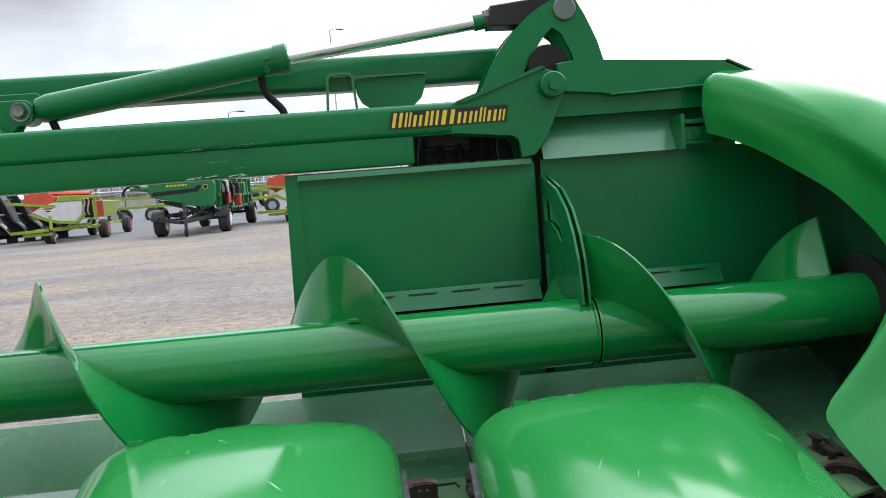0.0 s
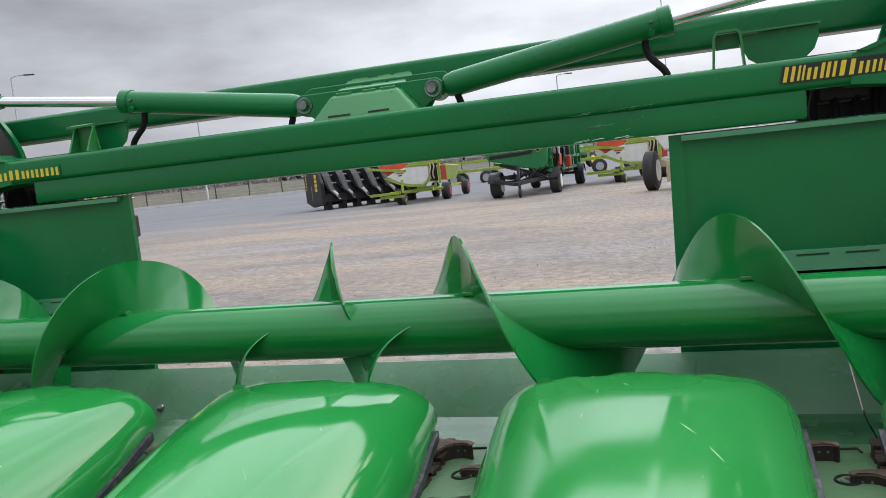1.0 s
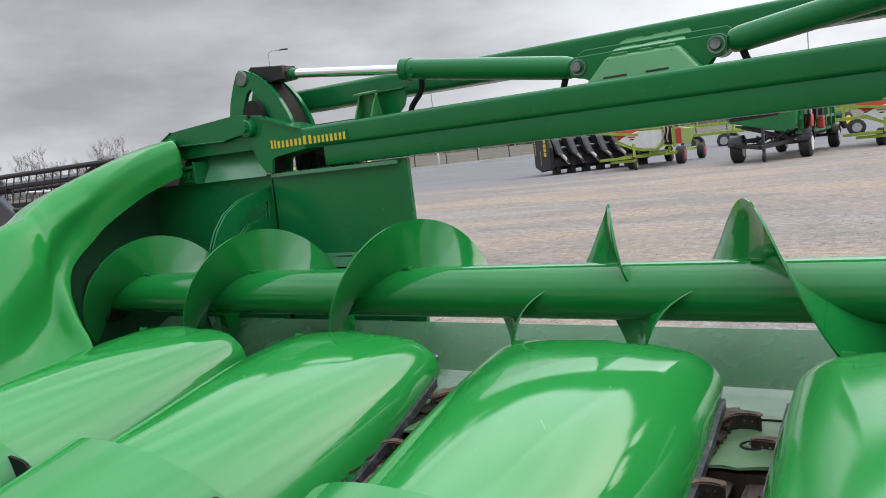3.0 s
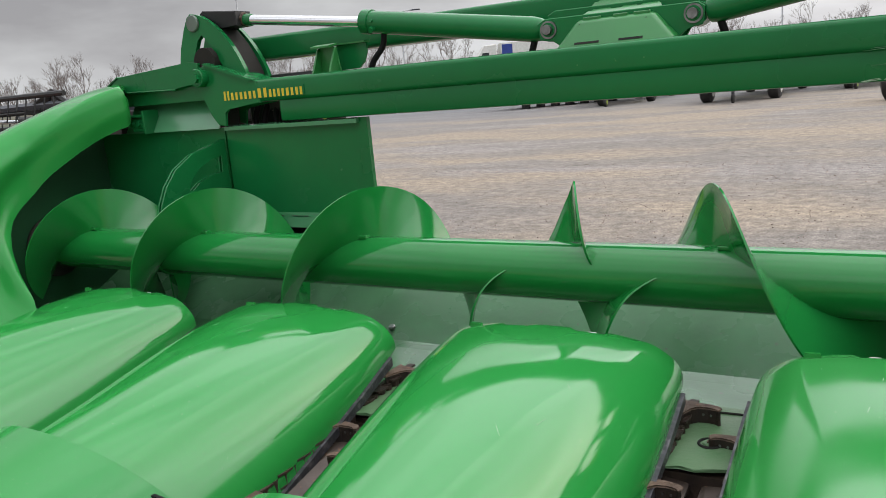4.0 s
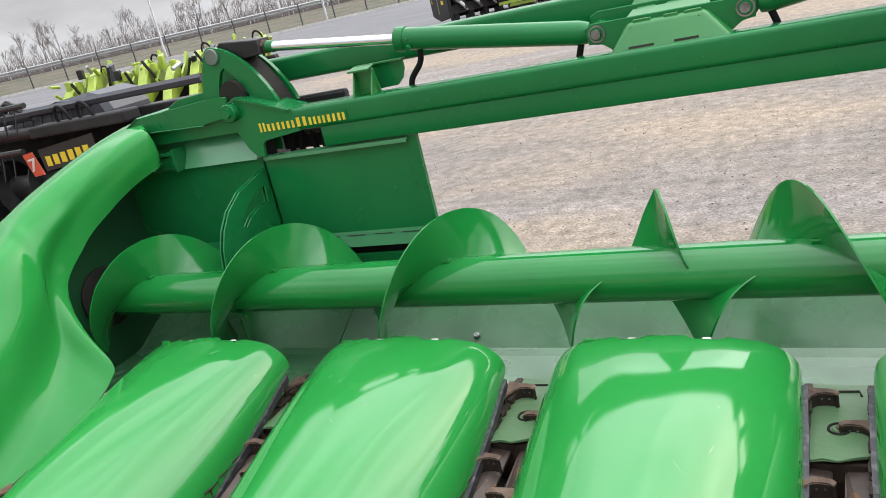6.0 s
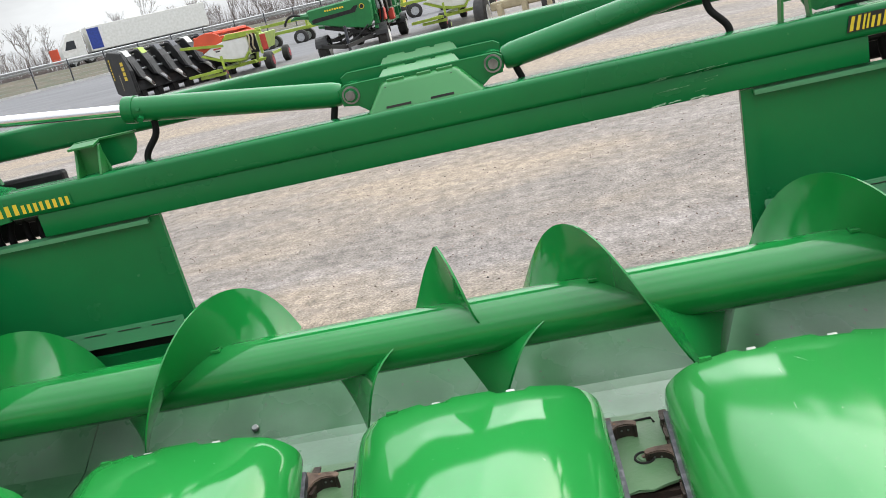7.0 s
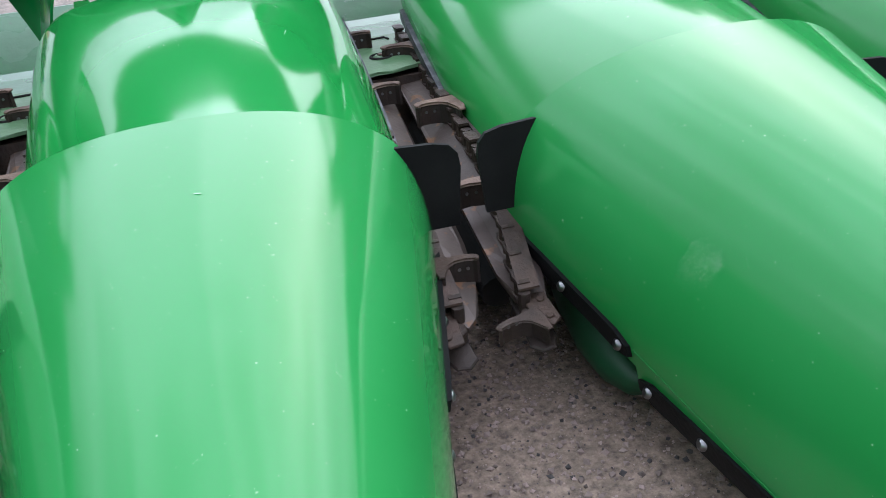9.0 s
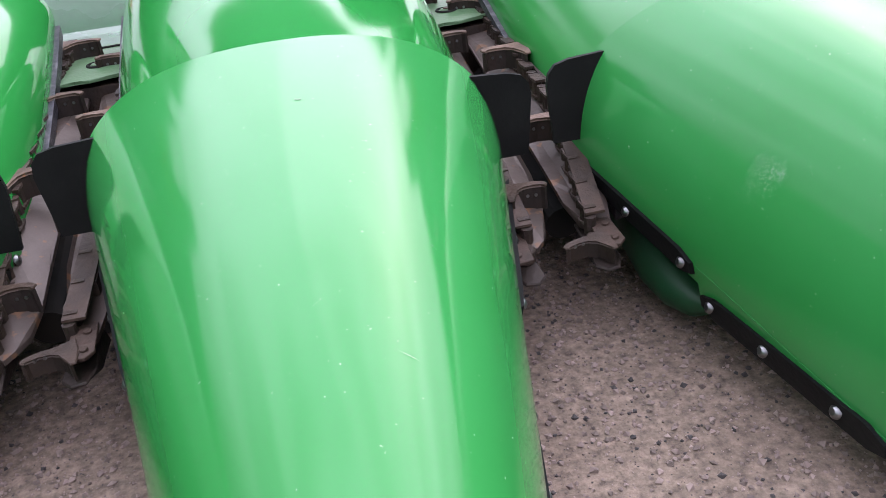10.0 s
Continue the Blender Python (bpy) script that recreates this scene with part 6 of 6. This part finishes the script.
def black_header():
    """Its end panel looks along -x, its rows run along +x and point to -y."""
    t = thing("black_maize_header", "black maize header with yellow marks on its end panel", "maize header", (-12.9, 28.5, 0), "machines parked across the yard", 46)
    bm = bmesh.new()
    prism(bm, [(-0.92, 0.22), (0.20, 0.12), (0.85, 0.30), (0.92, 1.66), (0.60, 1.80), (-0.50, 1.66), (-0.90, 1.02)], "x", -0.07, 0.07, 0.03)
    p = part("end_panel", bm, M_BLACKP, t)
    for i in range(4):
        bm = bmesh.new()
        box(bm, -0.078, -0.071, -0.50, -0.26, 0.72 + 0.17 * i, 0.85 + 0.17 * i)
        part("yellow_mark", bm, M_YELLOW, p)
    for i in range(7):
        bm = bmesh.new()
        box(bm, -0.078, -0.071, 0.62, 0.70, 0.80 + 0.11 * i, 0.87 + 0.11 * i)
        part("bar", bm, M_YELLOW, p)
    for i in range(8):
        bm = bmesh.new()
        box(bm, -0.078, -0.071, 0.08, 0.14, 0.40 + 0.07 * i, 0.445 + 0.07 * i)
        part("bar", bm, M_BEIGE, p)
    bm = bmesh.new()
    prism(bm, [(0.9, 0.2), (0.9, 1.45), (0.6, 1.55), (0.3, 1.30), (-0.55, 0.62), (-0.60, 0.30), (0.2, 0.15)], "x", 0.07, 4.3, 0.04)
    part("frame", bm, M_BLACKP, t)
    bm = bmesh.new()
    rod(bm, (0.1, 0.55, 1.62), (4.3, 0.55, 1.62), 0.06, 10)
    part("top_tube", bm, M_BLACKP, t)
    for y, z in ((0.12, 1.30), (-0.25, 1.00)):
        bm = bmesh.new()
        rod(bm, (0.1, y, z), (4.3, y, z), 0.035, 6)
        part("guard_rod", bm, M_GALV, t)
    for i in range(7):
        x = 0.35 + i * 0.6
        bm = bmesh.new()
        prism(bm, [(0.50, 1.42), (0.42, 1.72), (0.05, 1.70), (-0.45, 1.28), (-0.95, 0.72), (-0.60, 0.72), (-0.1, 1.08)], "x", x - 0.13, x + 0.13, 0.05)
        h = part("snout", bm, M_BLACKP, t)
        bm = bmesh.new()
        prism(bm, [(0.40, 1.73), (0.06, 1.715), (-0.20, 1.50), (-0.17, 1.49), (0.08, 1.69), (0.40, 1.70)], "x", x - 0.10, x + 0.10, 0.006)
        part("hood_top", bm, M_LIME if i == 1 else (M_WHITE if i in (0, 4) else M_GREYH), h, "pale worn top")
        # bright folding arm under each row
        bm = bmesh.new()
        tube(bm, [(x + 0.10, -0.50, 0.80), (x + 0.26, -0.72, 0.55), (x + 0.34, -0.80, 0.36)], [0.07, 0.065, 0.03], 7)
        part("row_arm", bm, M_GALV if i % 2 else M_WHITE, t)
        bm = bmesh.new()
        tube(bm, [(x + 0.3, 0.1, 0.95), (x + 0.3, -0.5, 0.66), (x + 0.3, -0.9, 0.42)], [0.08, 0.07, 0.03], 8)
        part("deck", bm, M_CHAIN, t)
        bm = bmesh.new()
        box(bm, x - 0.10, x + 0.10, -0.55, -0.10, 0.0, 0.45, 0.02)
        part("foot", bm, M_BLACKP, t)


black_header()


def tractor():
    t = thing("tractor", "dark green tractor with yellow wheel rims behind the trailers", "tractor", (-7.9, 58.4, 0.2), "machines parked across the yard", 60)
    for x, y, r, w in ((0, -0.95, 0.8, 0.45), (0, 0.95, 0.8, 0.45), (2.4, -0.85, 0.55, 0.35), (2.4, 0.85, 0.55, 0.35)):
        wheel(t, (x, y, r), r, w, M_YELLOW, "y")
    bm = bmesh.new()
    prism(bm, [(0.4, 0.9), (2.9, 0.85), (3.0, 1.25), (2.6, 1.55), (0.5, 1.7)], "y", -0.4, 0.4, 0.06)
    part("bonnet", bm, M_DGREEN, t)
    bm = bmesh.new()
    prism(bm, [(-0.9, 0.9), (0.5, 0.9), (0.6, 1.6), (0.35, 2.75), (-0.85, 2.75), (-1.0, 1.6)], "y", -0.75, 0.75, 0.05)
    part("cab", bm, M_GLASSK, t)
    bm = bmesh.new()
    box(bm, -1.0, 0.5, -0.85, 0.85, 2.72, 2.9, 0.05)
    part("cab_roof", bm, M_DGREEN, t)
    bm = bmesh.new()
    box(bm, -0.7, 2.6, -0.25, 0.25, 0.45, 0.95)
    part("chassis", bm, M_BLACKP, t)


tractor()


# ---- dark grain header beside the maize header ----
def dark_neighbour():
    t = thing("black_grain_header", "black grain header with a tined reel standing beside the green one", "grain header", (-9.0, 4.5, 0))
    L = 5.4
    bm = bmesh.new()
    prism(bm, [(0.0, 0.06), (1.0, 0.02), (1.1, 0.25), (0.95, 0.98), (0.85, 1.0), (0.80, 0.35), (0.0, 0.22)], "x", 0, L)
    part("pan", bm, M_DARKIN, t)
    bm = bmesh.new()
    box(bm, -0.02, L + 0.02, 0.75, 0.92, 0.96, 1.06, 0.015)
    part("top_beam", bm, M_BLACKP, t)
    bm = bmesh.new()
    rod(bm, (0.1, 0.45, 0.55), (L - 0.1, 0.45, 0.55), 0.13, 20)
    part("auger_tube", bm, M_BLACKP, t, smooth=True)
    for i in range(11):
        bm = bmesh.new()
        c = 0.3 + i * 0.46
        n = 22
        rows = []
        for k in range(n + 1):
            a = 2 * math.pi * k / n
            rows.append([bm.verts.new((c + 0.46 * k / n + d, 0.45 - r * math.sin(a), 0.55 + r * math.cos(a))) for r, d in ((0.12, -0.004), (0.28, -0.004), (0.28, 0.004), (0.12, 0.004))])
        for a, b in zip(rows, rows[1:]):
            for q in range(4):
                bm.faces.new((a[q], a[(q + 1) % 4], b[(q + 1) % 4], b[q]))
        part("auger_flight", bm, M_BLACKP, t, smooth=True)
    for x in (0.0, L):
        bm = bmesh.new()
        prism(bm, [(-1.2, 0.10), (-0.6, 0.02), (1.05, 0.02), (1.1, 0.9), (0.7, 1.1), (-0.1, 0.75), (-0.9, 0.40)], "x", x - 0.03, x + 0.03, 0.01)
        part("side_wall", bm, M_BLACKP, t)
    bm = bmesh.new()
    rod(bm, (-0.2, 0.1, 1.215), (L + 0.05, 0.1, 1.225), 0.035, 6)
    part("reel_rail", bm, M_GREYH, t, "grey steel rail")
    for z, y in ((1.30, -0.15), (1.18, 0.45), (0.98, -0.30)):
        bm = bmesh.new()
        rod(bm, (0.1, y, z), (3.9, y, z), 0.022, 8)
        b = part("reel_bar", bm, M_BLACKP, t)
        bm = bmesh.new()
        for i in range(30):
            x = 0.15 + i * 0.125
            tube(bm, [(x, y, z), (x + 0.01, y - 0.03, z - 0.10), (x, y - 0.05, z - 0.2)], 0.006, 4)
        tagged(part("tine", bm, M_BLACKP, b), kind="stuff")
    for x in (3.6, 1.8):
        for p, q in (((x - 0.62, 0.1, 1.18), (x - 0.22, 0.1, 1.33)), ((x - 0.22, 0.1, 1.33), (x + 0.02, 0.1, 1.19)), ((x - 0.62, 0.1, 1.18), (x + 0.02, 0.1, 1.19)), ((x - 0.40, 0.1, 1.18), (x - 0.22, 0.1, 1.33)), ((x - 0.22, 0.1, 1.33), (x - 0.16, 0.1, 1.19))):
            bm = bmesh.new()
            rod(bm, p, q, 0.028, 6)
            part("reel_spider", bm, M_BLACKP, t)
    bm = bmesh.new()
    rod(bm, (3.05, 0.0, 1.10), (3.75, 0.0, 1.075), 0.045, 16)
    c = part("lift_cylinder", bm, M_BLACKP, t, smooth=True)
    bm = bmesh.new()
    rod(bm, (2.3, 0.0, 1.13), (3.06, 0.0, 1.10), 0.018, 12)
    part("cylinder_rod", bm, M_CHROME, c, "chromed rod", True)
    bm = bmesh.new()
    box(bm, 3.7, 4.75, -0.05, 0.12, 1.03, 1.12, 0.015)
    part("rail_bracket", bm, M_BLACKP, t)
    for x in (4.0, 4.25):
        bm = bmesh.new()
        tube(bm, bez((x, 0.02, 1.10), (x - 0.05, 0.0, 1.28), (x + 0.12, 0.0, 1.28), (x + 0.16, 0.0, 1.10), 10), 0.014, 8)
        part("hose", bm, M_BLACK, t, smooth=True)
    bm = bmesh.new()
    prism(bm, [(2.35, 0.98), (2.50, 1.06), (3.0, 1.17), (3.5, 1.25), (3.85, 1.27), (4.02, 1.22), (4.08, 1.10), (4.08, 0.98)], "y", 0.45, 0.95, 0.05)
    part("drive_cover", bm, M_GREYH, t, "dark blue-grey moulded cover")
    bm = bmesh.new()
    prism(bm, [(3.50, 0.92), (3.62, 0.93), (3.68, 0.74), (3.56, 0.73)], "y", -0.03, -0.02)
    plate = part("row_plate", bm, M_ORANGE, t, "small orange plate with a white mark")
    bm = bmesh.new()
    prism(bm, [(3.545, 0.875), (3.635, 0.885), (3.580, 0.775), (3.555, 0.775), (3.600, 0.865), (3.548, 0.860)], "y", -0.034, -0.031)
    part("mark", bm, M_WHITE, plate)
    bm = bmesh.new()
    prism(bm, [(3.70, 0.94), (4.35, 1.0), (4.35, 0.82), (3.72, 0.76)], "y", -0.03, -0.02)
    board = part("name_board", bm, M_DECALK, t, "black board with yellow bars")
    for i in range(6):
        bm = bmesh.new()
        box(bm, 3.76 + 0.09 * i, 3.82 + 0.09 * i, -0.034, -0.031, 0.80 + 0.008 * i, 0.88 + 0.008 * i)
        part("bar", bm, M_YELLOW, board)
    bm = bmesh.new()
    prism(bm, [(2.0, 0.16), (2.7, 0.26), (3.15, 0.44), (3.05, 0.47), (2.5, 0.42), (1.9, 0.33)], "y", -1.2, -0.2, 0.02)
    part("crop_lifter", bm, M_RED, t, "red sheet")
    bm = bmesh.new()
    prism(bm, [(1.9, 0.9), (2.4, 1.12), (2.65, 0.95), (2.55, 0.75), (2.35, 0.62)], "y", -0.35, -0.28, 0.01)
    part("drive_shield", bm, M_GREYH, t)


dark_neighbour()


def lime_machine():
    t = thing("lime_maize_header", "lime green maize header with folded row units", "maize header", (-17.6, 15.2, 0), "", 24)
    bm = bmesh.new()
    box(bm, 0, 5.5, 0.0, 0.5, 0.15, 0.7, 0.04)
    part("frame", bm, M_DARKIN, t)
    rr = random.Random(8)
    for i in range(8):
        x = 0.2 + i * 0.68
        lift = rr.uniform(-0.06, 0.18)
        bm = bmesh.new()
        prism(bm, [(0.35, 0.55), (0.45, 1.0 + lift), (0.15, 1.15 + lift), (-0.35, 1.02 + lift), (-0.9, 0.62), (-1.5, 0.12), (-0.9, 0.2)], "x", x - 0.12, x + 0.12, 0.05)
        part("snout", bm, M_LIME, t)
        for j in range(4):
            px, py, pz = x + rr.uniform(-0.3, 0.35), rr.uniform(-0.5, 0.35), rr.uniform(0.75, 1.12) + lift
            bm = bmesh.new()
            if j % 2:
                tube(bm, [(px, py, pz), (px + rr.uniform(-0.25, 0.25), py - rr.uniform(0, 0.3), pz + rr.uniform(-0.1, 0.22))], rr.uniform(0.03, 0.06), 7)
            else:
                box(bm, px - 0.07, px + 0.07, py - 0.09, py + 0.09, pz - 0.10, pz + 0.14, 0.025)
            part("gear_link", bm, (M_LIME, M_LIME, M_BLACKP, M_GALV)[j] if i % 3 else M_LIME, t)
        bm = bmesh.new()
        prism(bm, [(0.3, 0.7), (0.4, 1.28 + lift), (0.25, 1.32 + lift), (0.0, 1.0), (-0.5, 0.78), (-0.5, 0.68)], "x", x + 0.25, x + 0.31, 0.01)
        part("plate", bm, M_LIME, t)
        for dy, m in ((0.1, M_LIME), (-0.35, M_BLACKP)):
            bm = bmesh.new()
            rod(bm, (x + 0.34, dy, 0.6), (x + 0.34 + rr.uniform(-0.3, 0.3), dy - 0.2, 1.15 + lift), 0.04, 6)
            part("arm", bm, m, t)
        if i % 2:
            bm = bmesh.new()
            tube(bm, bez((x + 0.1, 0.1, 1.0), (x + 0.05, 0.0, 1.5), (x + 0.4, -0.1, 1.5), (x + 0.4, 0.0, 1.0), 10), 0.025, 6)
            part("hose", bm, M_BLACK, t, smooth=True)
            bm = bmesh.new()
            prism(bm, [(-0.10, 0.95), (0.12, 0.95), (0.12, 1.22 + lift), (-0.10, 1.16 + lift)], "x", x + 0.32, x + 0.46, 0.02)
            part("gear_case", bm, M_GREYH if i % 4 == 1 else M_LIME, t)


lime_machine()


# ---- far edge of the yard ----
EDGE_N, EDGE_T = Vector((-0.574, 0.819, 0)), Vector((0.819, 0.574, 0))


def far(d, s, z=0.0):
    v = EDGE_N * d + EDGE_T * s
    return Vector((v.x, v.y, z))


def kerb():
    bm = bmesh.new()
    for a, b in ((far(74.8, -150), far(74.8, 150)),):
        vs = []
        for p in (a, b):
            for dn, z in ((-0.12, 0.4), (-0.12, 0.64), (0.12, 0.64), (0.12, 0.4)):
                vs.append(bm.verts.new(p + EDGE_N * dn + Vector((0, 0, z))))
        for i in range(4):
            bm.faces.new((vs[i], vs[(i + 1) % 4], vs[4 + (i + 1) % 4], vs[4 + i]))
    tagged(part("kerb", bm, M_KERB), "pale concrete kerb along the yard's far edge", "kerb", kind="structure")


kerb()


def guard_rail():
    t = thing("guard_rail", "galvanised guard rail along the raised road", "guard rail")
    for z in (2.25, 2.5):
        bm = bmesh.new()
        rod(bm, far(87, -150, z), far(87, 150, z), 0.11, 6)
        part("rail", bm, M_GALV, t)
    bm = bmesh.new()
    box(bm, -0.05, 0.05, -0.05, 0.05, 0, 0.85)
    post = part("rail_post", bm, M_GALV, t, loc=far(87.2, -148, 1.7))
    for i in range(1, 75):
        again(post, far(87.2, -148 + 4 * i, 1.7))


guard_rail()


def fence():
    t = thing("mesh_fence", "thin wire mesh fence with slim steel posts", "fence")
    bm = bmesh.new()
    rod(bm, (0, 0, 0), (0, 0, 2.1), 0.055, 6)
    post = part("fence_post", bm, M_GREYH, t, loc=far(76.5, -149, 0.45))
    for i in range(1, 100):
        again(post, far(76.5, -149 + 3 * i, 0.45))
    bm = bmesh.new()
    for z in [0.6 + 0.28 * i for i in range(8)]:
        rod(bm, far(76.5, -150, z), far(76.5, 150, z), 0.007, 4)
    o = part("fence_wire", bm, M_GALV, t)
    tagged(o, kind="stuff")


fence()


def lamp_post(s, d=75.4, h=11.0):
    p = far(d, s, 0.45)
    t = thing("street_lamp", "tall slim galvanised street lamp at the yard's edge", "street lamp", p, "street lamps")
    bm = bmesh.new()
    tube(bm, [(0, 0, 0), (0, 0, 1.2), (0, 0, 1.25), (0, 0, h)], [0.12, 0.12, 0.09, 0.05], 10)
    part("pole", bm, M_GALV, t, smooth=True)
    bm = bmesh.new()
    tube(bm, [(0, 0, h - 0.05), (0.25, 0.18, h + 0.12), (0.9, 0.6, h + 0.18)], 0.04, 8)
    part("arm", bm, M_GALV, t)
    bm = bmesh.new()
    prism(bm, [(0.75, 0.5), (1.5, 0.98), (1.4, 1.15), (0.68, 0.66)], "z", h + 0.12, h + 0.24, 0.03)
    part("lamp_head", bm, M_GREYH, t)


for s, h in ((-40, 12.0), (-11.2, 12.0), (3.2, 7.4), (38.8, 9.0), (51.8, 18.0)):
    lamp_post(s, 75.4, h)


def bare_tree(rr, h):
    """Winter tree: trunk and forking limbs down to fine twigs, in one branching mesh."""
    bm = bmesh.new()

    def grow(p, d, length, r, depth):
        q = p + d * length
        tube(bm, [p, p + d * length * 0.5 + Vector((rr.uniform(-1, 1), rr.uniform(-1, 1), 0)) * length * 0.05, q], [r, r * 0.8, r * 0.6], 4 if depth < 3 else 3, False)
        if depth == 0:
            return
        for i in range(3 if depth > 1 else 5):
            nd = (d + Vector((rr.uniform(-1, 1), rr.uniform(-1, 1), rr.uniform(0.0, 0.8))) * 0.6).normalized()
            grow(p + d * length * rr.uniform(0.55, 1.0), nd, length * rr.uniform(0.55, 0.8), r * 0.55, depth - 1)
    trunk = Vector((rr.uniform(-0.05, 0.05), rr.uniform(-0.05, 0.05), 1)).normalized()
    grow(Vector((0, 0, 0)), trunk, h * 0.34, h * 0.012, 5)
    return bm


def trees():
    rr = random.Random(3)
    kinds = []
    for i in range(5):
        h = rr.uniform(6.5, 9.5)
        t = thing("bare_tree", "leafless winter tree in the row along the road", "tree", far(108 + rr.uniform(0, 4), -95 + i * 5, 1.2), "tree row")
        bm = bare_tree(rr, h)
        part("crown", bm, M_BARK, t, "bare grey-brown branches")
        kinds.append(t)
    s = -70.0
    while s < 95:
        k = rr.choice(kinds)
        m = Matrix.Translation(far(106 + rr.uniform(0, 10), s, 1.2)) @ Matrix.Rotation(rr.uniform(0, 6.28), 4, "Z")
        c = copy_thing(k, m)
        f = rr.uniform(0.52, 0.88)
        c.scale = (f, f, f)
        s += rr.uniform(0.5, 1.1)
    # brushwood that closes the foot of the row
    verts, faces = [], []
    for i in range(34000):
        p = far(103 + rr.uniform(0, 12), rr.uniform(-120, 120), 1.15)
        hh, w = 0.8 + 3.4 * rr.random() ** 1.6, rr.uniform(0.012, 0.034)
        q = p + Vector((rr.uniform(-0.5, 0.5), rr.uniform(-0.5, 0.5), hh))
        k = len(verts)
        verts += [p - EDGE_T * w, p + EDGE_T * w, q, p + EDGE_N * w]
        faces += [(k, k + 1, k + 2), (k + 1, k + 3, k + 2), (k + 3, k, k + 2)]
    me = bpy.data.meshes.new("brushwood")
    me.from_pydata(verts, [], faces)
    me.materials.append(M_BARK)
    tagged(new("brushwood", me), "tangled leafless brushwood behind the road", "brush", kind="stuff")


trees()


def sign_board():
    p = far(90, 10.8, 1.75)
    t = thing("orange_board", "orange advertising board on the bank", "sign", p)
    bm = bmesh.new()
    box(bm, -0.45, 0.45, -0.06, 0.06, 0.4, 2.0, 0.02)
    part("board", bm, M_ORANGE, t)
    for x in (-0.4, 0.4):
        bm = bmesh.new()
        box(bm, x - 0.05, x + 0.05, 0.07, 0.15, 0, 1.9)
        part("post", bm, M_GALV, t)


sign_board()


def lorry():
    t = thing("articulated_lorry", "white articulated lorry on the raised road", "lorry", far(95, 12.0, 1.75), rz=math.degrees(math.atan2(0.574, 0.819)))
    bm = bmesh.new()
    box(bm, 2.9, 15.8, -1.25, 1.25, 1.1, 3.6, 0.04)
    tr = part("trailer_body", bm, M_WHITE, t)
    bm = bmesh.new()
    box(bm, 3.0, 4.2, -1.27, -1.255, 1.3, 3.4)
    part("blue_panel", bm, M_BLUE, tr, "blue panel")
    bm = bmesh.new()
    prism(bm, [(0.0, 0.5), (2.4, 0.5), (2.4, 3.5), (1.0, 3.4), (0.15, 2.2), (0.0, 1.6)], "y", -1.2, 1.2, 0.06)
    cab = part("cab", bm, M_WHITE, t)
    bm = bmesh.new()
    prism(bm, [(0.35, 1.75), (1.5, 1.75), (1.5, 2.6), (0.75, 2.6)], "y", -1.225, -1.2)
    part("side_window", bm, M_GLASSK, cab)
    for x in (0.9, 2.6, 11.5, 12.8, 14.1):
        for y in (-1.05, 1.05):
            wheel(t, (x, y, 0.5), 0.5, 0.3, M_GALV, "y")
    bm = bmesh.new()
    box(bm, 0.4, 15.5, -0.5, 0.5, 0.6, 1.1)
    part("chassis", bm, M_BLACKP, t)


M_BLUE = mat("dark_blue_print", (0.02, 0.05, 0.28), 0.4)
lorry()
